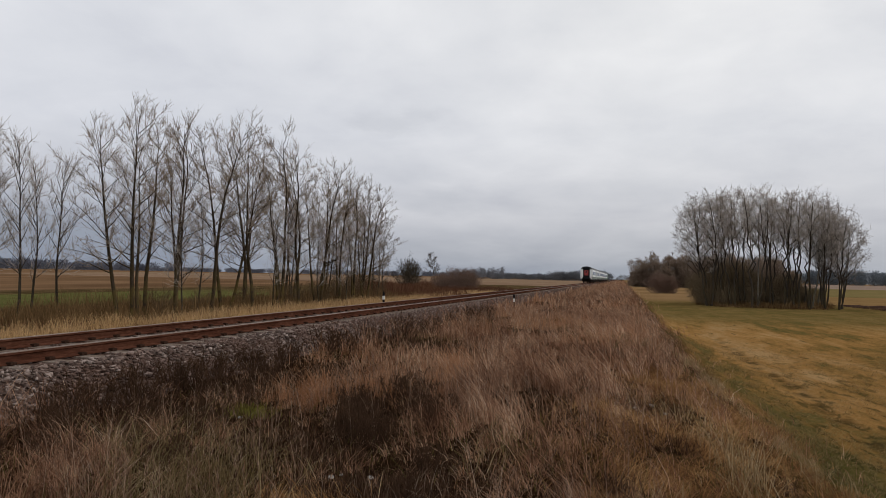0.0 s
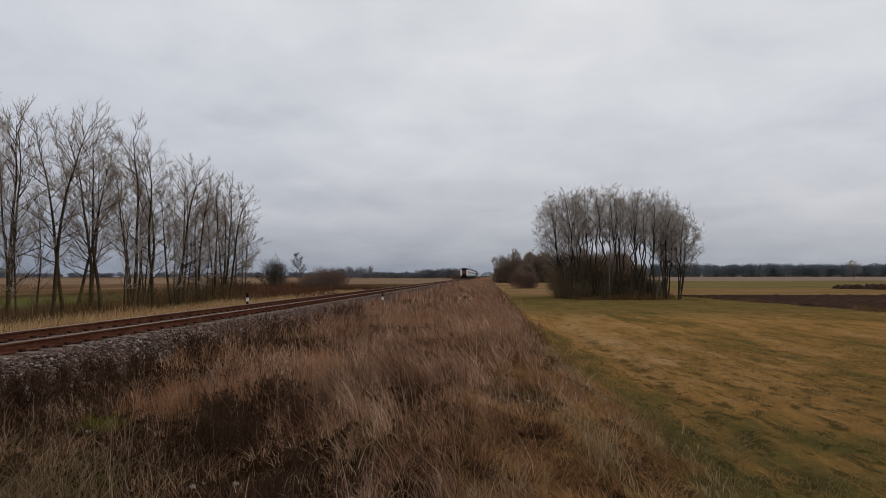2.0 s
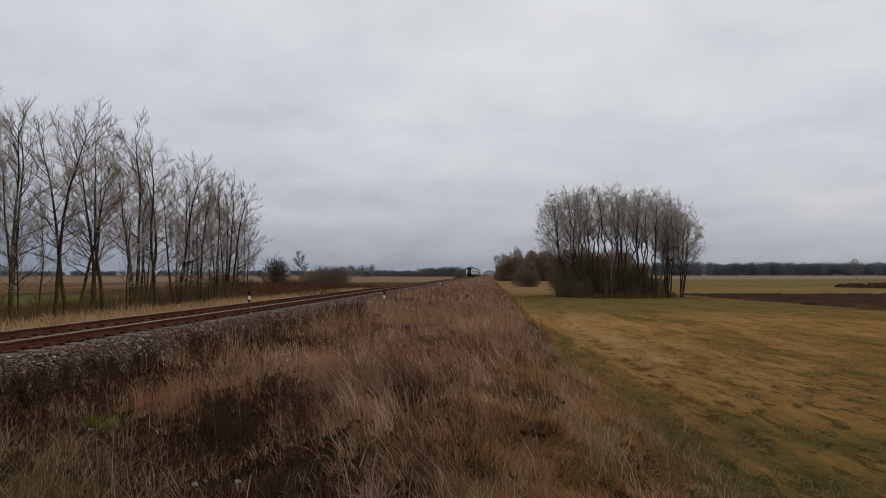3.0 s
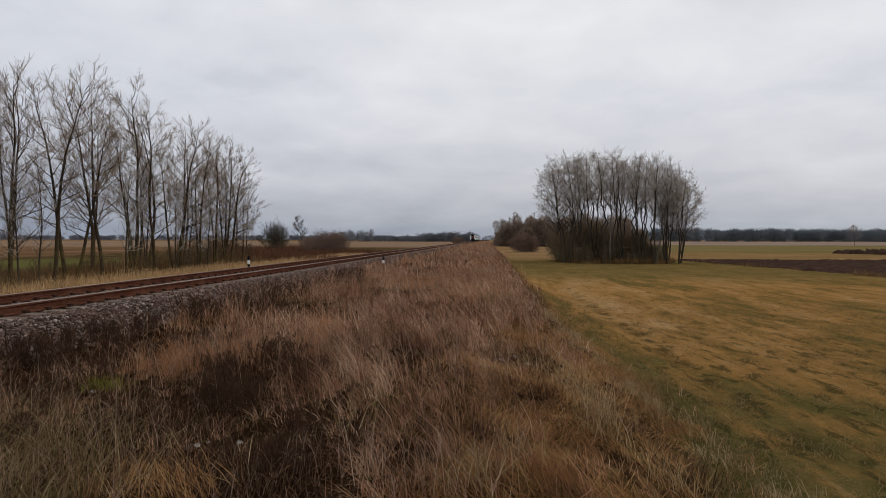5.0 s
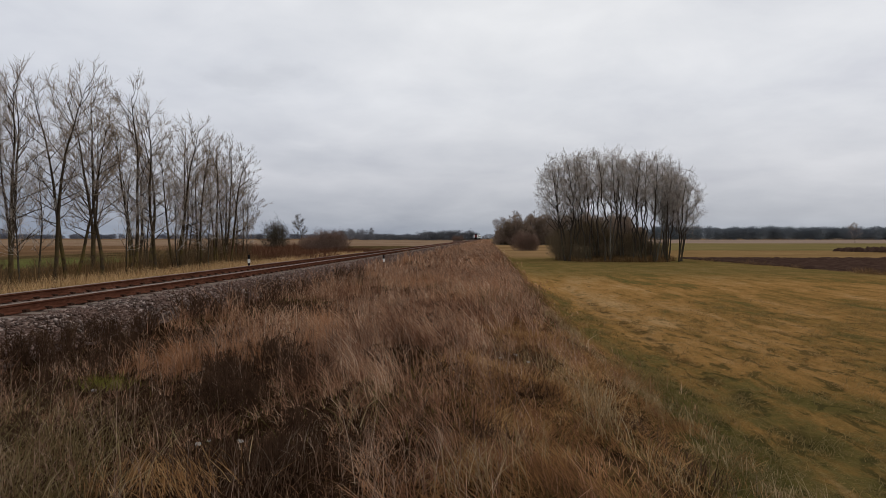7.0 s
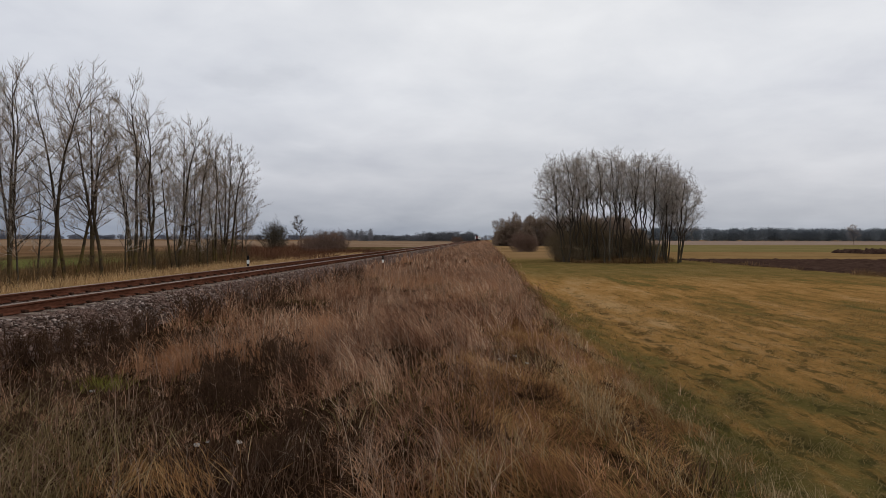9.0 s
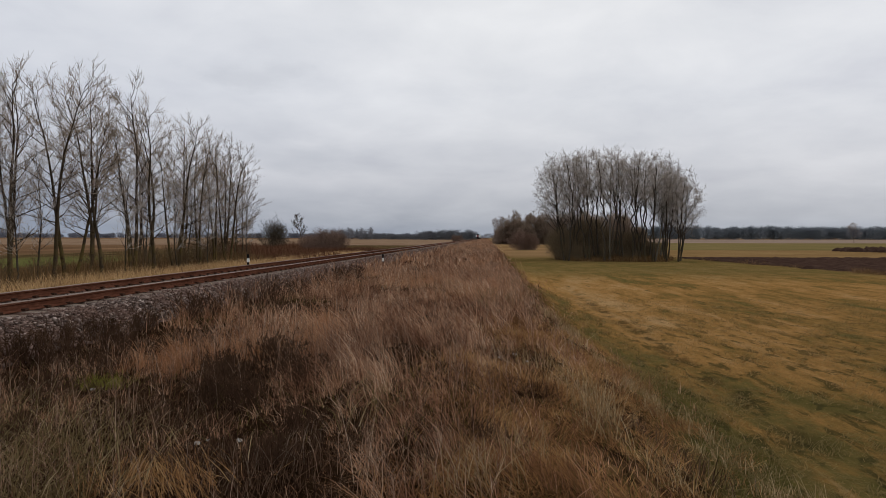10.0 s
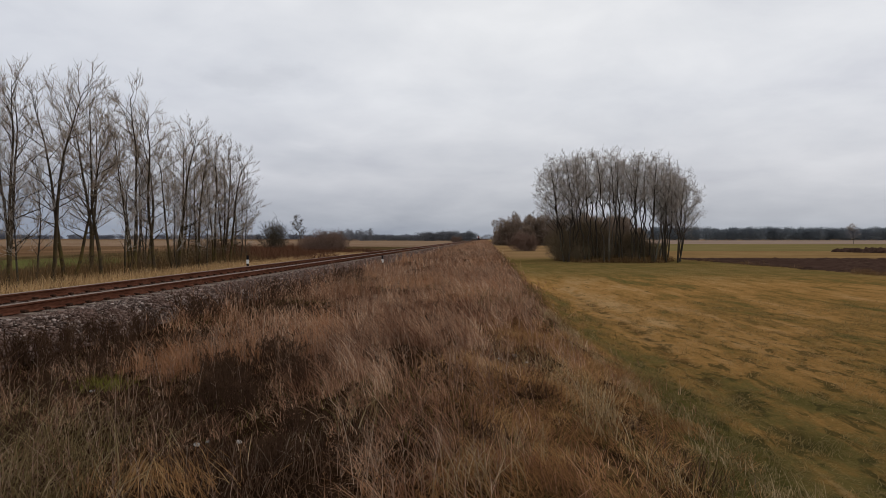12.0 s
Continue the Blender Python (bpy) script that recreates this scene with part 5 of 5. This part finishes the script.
# small dark weed bushes at the foot of the ballast
weed_bush = make_bush("dead_weed_bush", 71, 0.60, 0.9, "small dark dead weed bush beside the ballast", M_WEED, 26, 6, 0.006, "weed bushes")
for _i, (_x, _y, _s) in enumerate(((-5.9, 12.9, 1.1), (-5.6, 13.6, 0.9), (-5.7, 17.4, 1.25), (-5.4, 18.6, 1.0), (-5.7, 25.0, 1.3), (-5.5, 27.2, 1.2), (-2.6, 8.4, 0.8), (-3.1, 7.6, 0.75), (-5.9, 8.6, 0.9), (-5.8, 7.2, 0.8), (-5.9, 10.4, 0.9), (-5.7, 5.6, 0.8), (-5.3, 6.4, 0.8), (-5.4, 9.4, 0.85), (-5.0, 5.0, 0.7), (-6.0, 6.3, 0.85), (-5.8, 15.2, 0.9), (-5.6, 21.5, 1.1), (-4.7, 6.9, 0.7), (-4.2, 5.6, 0.6), (-2.0, 7.2, 0.7), (-2.5, 6.8, 0.6), (-1.6, 5.6, 0.5), (-3.0, 8.9, 0.75), (-4.9, 8.0, 0.7), (-5.2, 4.4, 0.7), (-1.5, 4.7, 0.45), (-6.2, 7.6, 0.9), (-6.2, 8.4, 0.85), (-6.15, 6.8, 0.8), (-6.2, 9.4, 0.8), (-6.25, 10.3, 0.8), (-6.1, 11.6, 0.8), (-2.9, 7.1, 0.75), (-3.3, 8.2, 0.7))):
    _m = pose(_x, _y, float(ground_z(np.array(_x), np.array(_y))), 0, 0, 57 * _i) @ Matrix.Scale(_s, 4)
    if _i:
        copy_thing(weed_bush, _m)
    else:
        pending.append((weed_bush, _m))

for ob_, m_ in pending:
    ob_.matrix_basis = m_


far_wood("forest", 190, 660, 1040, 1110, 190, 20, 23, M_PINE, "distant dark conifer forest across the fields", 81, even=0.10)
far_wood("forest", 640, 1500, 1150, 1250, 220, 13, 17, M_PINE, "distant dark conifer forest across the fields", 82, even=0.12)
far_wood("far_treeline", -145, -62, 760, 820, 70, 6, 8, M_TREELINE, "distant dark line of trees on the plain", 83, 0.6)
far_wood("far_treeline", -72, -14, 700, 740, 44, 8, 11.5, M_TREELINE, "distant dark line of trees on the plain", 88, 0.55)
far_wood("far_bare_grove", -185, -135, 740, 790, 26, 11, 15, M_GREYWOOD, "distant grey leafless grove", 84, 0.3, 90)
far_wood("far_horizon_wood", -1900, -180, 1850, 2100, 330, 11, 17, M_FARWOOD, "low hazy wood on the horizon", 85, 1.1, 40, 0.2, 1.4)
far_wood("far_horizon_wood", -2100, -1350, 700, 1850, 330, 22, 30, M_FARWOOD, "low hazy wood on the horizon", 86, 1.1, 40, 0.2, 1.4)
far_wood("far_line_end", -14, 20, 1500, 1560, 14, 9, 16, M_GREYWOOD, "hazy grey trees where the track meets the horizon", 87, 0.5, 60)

# ---- posts and litter beside the track ----


def marker_post(x, y, z, label):
    post = tagged(new("marker_post"), label, "post", "track marker posts")
    part("shaft", block(bmesh.new(), -0.048, 0.048, -0.04, 0.04, -0.3, 0.56, 0.008), M_BLACK, post)
    part("band", block(bmesh.new(), -0.055, 0.055, -0.047, 0.047, 0.56, 0.74, 0.01), M_POSTWHITE, post, "white painted band")
    part("cap", block(bmesh.new(), -0.05, 0.05, -0.043, 0.043, 0.74, 0.95, 0.02), M_BLACK, post)
    post.matrix_basis = pose(x, y, z, 1.5, -1, 8)
    return post


marker_post(-11.3, 31.0, 0.86, "black post with a white band beside the track")
marker_post(-5.75, 36.6, 0.72, "black post with a white band beside the track")


def pale_scrap(x, y, r, seed):
    bm = bmesh.new()
    bmesh.ops.create_icosphere(bm, subdivisions=2, radius=r)
    rng = random.Random(seed)
    for v in bm.verts:
        v.co *= rng.uniform(0.75, 1.2)
        v.co.z *= 0.45
    ob = new("pale_stone", bpy.data.meshes.new("pale_stone"))
    bm.to_mesh(ob.data)
    bm.free()
    ob.data.materials.append(M_LITTER)
    ob.matrix_basis = pose(x, y, float(ground_z(np.array(x), np.array(y))) + r * 0.2 + 0.03, 10, 8, seed * 40)
    tagged(ob, "small bleached white stone in the dead grass", "stone", "pale stones")


for i_, (x_, y_, r_) in enumerate(((-2.45, 5.48, 0.028), (-2.05, 5.39, 0.026), (0.41, 10.14, 0.036), (0.58, 9.76, 0.03), (-4.6, 7.5, 0.032), (0.17, 9.73, 0.028), (-2.38, 5.55, 0.02))):
    pale_scrap(x_, y_, r_, i_)


def moss_tuft():
    rng = np.random.default_rng(91)
    k = 260
    x, y = -4.65 + rng.normal(0, 0.15, k), 7.75 + rng.normal(0, 0.13, k)
    ob = new("bright_grass_tuft", blade_stuff("bright_grass_tuft", x, y, ground_z(x, y), rng.uniform(0.1, 0.24, k), np.full(k, 0.008), rng.normal(0, 0.11, (k, 2)), 1.5, M_MOSS, rng))
    tagged(ob, "bright yellow-green grass tuft in the dead growth", "grass", kind="stuff")


moss_tuft()

# ---- train ----


def coach_shell():
    """Side walls and floor as a rounded tube along y, open shape closed at both ends."""
    half = [(1.30, 0.95), (1.38, 1.15), (1.41, 1.6), (1.41, 2.9), (1.37, 3.3)]
    prof = [(x, z) for x, z in half] + [(-x, z) for x, z in reversed(half)]
    return mesh_from("body", *swept(prof, 0.0, 24.5), M_WHITE)


def coach_roof():
    half = [(1.37, 3.302), (1.24, 3.62), (0.95, 3.86), (0.5, 4.0), (0.0, 4.05)]
    prof = half + [(-x, z) for x, z in reversed(half[:-1])]
    return mesh_from("roof", *swept(prof, -0.02, 24.52), M_ROOF)


def make_coach():
    """Origin: rail level under the rear end; the coach reaches forward along y."""
    coach = tagged(new("passenger_coach"), "white passenger coach with dark windows on the railway track", "train coach", "coaches of the train")
    body = part("body", coach_shell(), None, coach)
    part("roof", coach_roof(), None, coach, "dark grey rounded roof")
    pane = bpy.data.meshes.new("window")
    bm = block(bmesh.new(), -0.02, 0.02, -0.68, 0.68, -0.46, 0.46, 0.015)
    bm.to_mesh(pane)
    bm.free()
    pane.materials.append(M_PANE)
    for side in (-1, 1):
        for i in range(11):
            w = part("window", pane, None, body, "dark window pane")
            w.location = (side * 1.405, 3.0 + i * 1.85, 2.42)
        for y in (1.15, 23.35):
            part("door", block(bmesh.new(), side * 1.395 - 0.03, side * 1.395 + 0.03, y - 0.45, y + 0.45, 1.05, 3.1, 0.01), M_GREEN, coach, "dark green entrance door")
        part("skirt_stripe", block(bmesh.new(), side * 1.40 - 0.025, side * 1.40 + 0.025, 1.8, 22.7, 1.12, 1.5, 0.01), M_GREEN, coach, "dark green stripe along the side")
    for end, y in ((0, -0.06), (1, 24.56)):
        out = -1 if end == 0 else 1
        bm = block(bmesh.new(), -0.78, 0.78, y - 0.09, y + 0.09, 0.95, 3.85, 0.05)
        part("gangway", bm, M_BLACK, coach, "black rubber gangway surround")
        door = part("gangway_door", block(bmesh.new(), -0.46, 0.46, y + out * 0.11 - 0.03, y + out * 0.11 + 0.03, 1.85, 3.05, 0.02), M_RED, coach, "red end door")
        part("door_window", block(bmesh.new(), -0.18, 0.18, y + out * 0.15 - 0.015, y + out * 0.15 + 0.015, 2.5, 2.9, 0.01), M_PANE, door)
        for side in (-1, 1):
            part("buffer", cyl(cyl(bmesh.new(), (side * 0.875, y + out * 0.25, 1.06), (0, 1, 0), 0.10, 0.6), (side * 0.875, y + out * 0.55, 1.06), (0, 1, 0), 0.24, 0.05), M_UNDER, coach, "steel buffer")
            part("tail_lamp", cyl(bmesh.new(), (side * 1.14, y + out * 0.03, 1.45), (0, 1, 0), 0.09, 0.10), M_RED, coach, "red tail lamp")
    part("underframe", block(bmesh.new(), -1.2, 1.2, 6.2, 18.3, 0.35, 0.98, 0.05), M_UNDER, coach, "dirty equipment boxes under the floor")
    for yb in (2.9, 21.6):
        bogie = part("bogie", block(block(bmesh.new(), -1.12, -0.92, yb - 1.7, yb + 1.7, 0.38, 0.72, 0.04), 0.92, 1.12, yb - 1.7, yb + 1.7, 0.38, 0.72, 0.04), M_UNDER, coach)
        for dy_ in (-1.25, 1.25):
            ws = cyl(bmesh.new(), (0, yb + dy_, 0.46), (1, 0, 0), 0.08, 1.9, 10)
            for side in (-1, 1):
                cyl(ws, (side * 0.75, yb + dy_, 0.46), (1, 0, 0), 0.46, 0.13, 20)
            part("wheelset", ws, M_UNDER, bogie)
    return coach


def make_locomotive():
    loco = tagged(new("locomotive"), "dark locomotive at the head of the train", "locomotive")
    half = [(1.35, 0.9), (1.45, 1.2), (1.45, 3.0), (1.3, 3.6), (0.7, 4.0)]
    part("body", mesh_from("loco_body", *swept(half + [(-x, z) for x, z in reversed(half)], 0.0, 18.0), M_GREEN), None, loco)
    part("roof_hatch", block(bmesh.new(), -0.6, 0.6, 4, 14, 3.98, 4.2, 0.05), M_ROOF, loco)
    part("rear_window", block(bmesh.new(), -1.0, 1.0, -0.03, 0.02, 2.5, 3.2, 0.01), M_PANE, loco)
    for yb in (3.5, 14.5):
        bogie = part("bogie", block(block(bmesh.new(), -1.12, -0.92, yb - 1.9, yb + 1.9, 0.35, 0.85, 0.04), 0.92, 1.12, yb - 1.9, yb + 1.9, 0.35, 0.85, 0.04), M_UNDER, loco)
        for dy_ in (-1.4, 1.4):
            part("wheelset", cyl(cyl(cyl(bmesh.new(), (0, yb + dy_, 0.5), (1, 0, 0), 0.09, 1.9, 10), (-0.75, yb + dy_, 0.5), (1, 0, 0), 0.5, 0.14, 20), (0.75, yb + dy_, 0.5), (1, 0, 0), 0.5, 0.14, 20), M_UNDER, bogie)
    return loco


coaches = [make_coach()]
for _i in range(5):
    coaches.append(copy_thing(coaches[0], pose(TRACK_X, 200 + 25.8 * _i, RAIL_Z)))
loco = make_locomotive()

# ---- sleepers ----


def sleepers():
    me = bpy.data.meshes.new("sleeper")
    bm = block(bmesh.new(), -1.3, 1.3, -0.13, 0.13, -0.18, 0.0, 0.02)
    bm.to_mesh(me)
    bm.free()
    me.materials.append(M_CONCRETE)
    clip = bpy.data.meshes.new("fastening")
    bm = block(block(bmesh.new(), -0.125, -0.04, -0.05, 0.05, 0.0, 0.045, 0.008), 0.04, 0.125, -0.05, 0.05, 0.0, 0.045, 0.008)
    bm.to_mesh(clip)
    bm.free()
    clip.materials.append(M_CLIP)
    rng = random.Random(6)
    for i in range(280):
        s = part("sleeper", me, None, track)
        s.location = (TRACK_X + rng.uniform(-0.015, 0.015), -2.0 + 0.6 * i, RAIL_Z - 0.168 + rng.uniform(-0.004, 0.004))
        if i < 130:
            for side in (-1, 1):
                c = part("fastening", clip, None, s)
                c.location = (side * GAUGE / 2, 0, 0.003)
    rest = bmesh.new()
    for i in range(280, 900):
        y = -2.0 + 0.6 * i
        block(rest, TRACK_X - 1.3, TRACK_X + 1.3, y - 0.13, y + 0.13, RAIL_Z - 0.35, RAIL_Z - 0.168)
    tagged(part("far_sleepers", rest, M_CONCRETE, track), kind="stuff")


sleepers()


def motions():
    """The train runs away along the track at an even pace."""
    rear = [(0.0, 165.0), (3.0, 288.0), (6.0, 411.0), (9.0, 534.0), (12.0, 657.0)]
    for i, c in enumerate(coaches):
        walk(c, [(t, pose(TRACK_X, y + 25.8 * i, RAIL_Z)) for t, y in rear])
    walk(loco, [(t, pose(TRACK_X, y + 25.8 * len(coaches), RAIL_Z)) for t, y in rear])


motions()
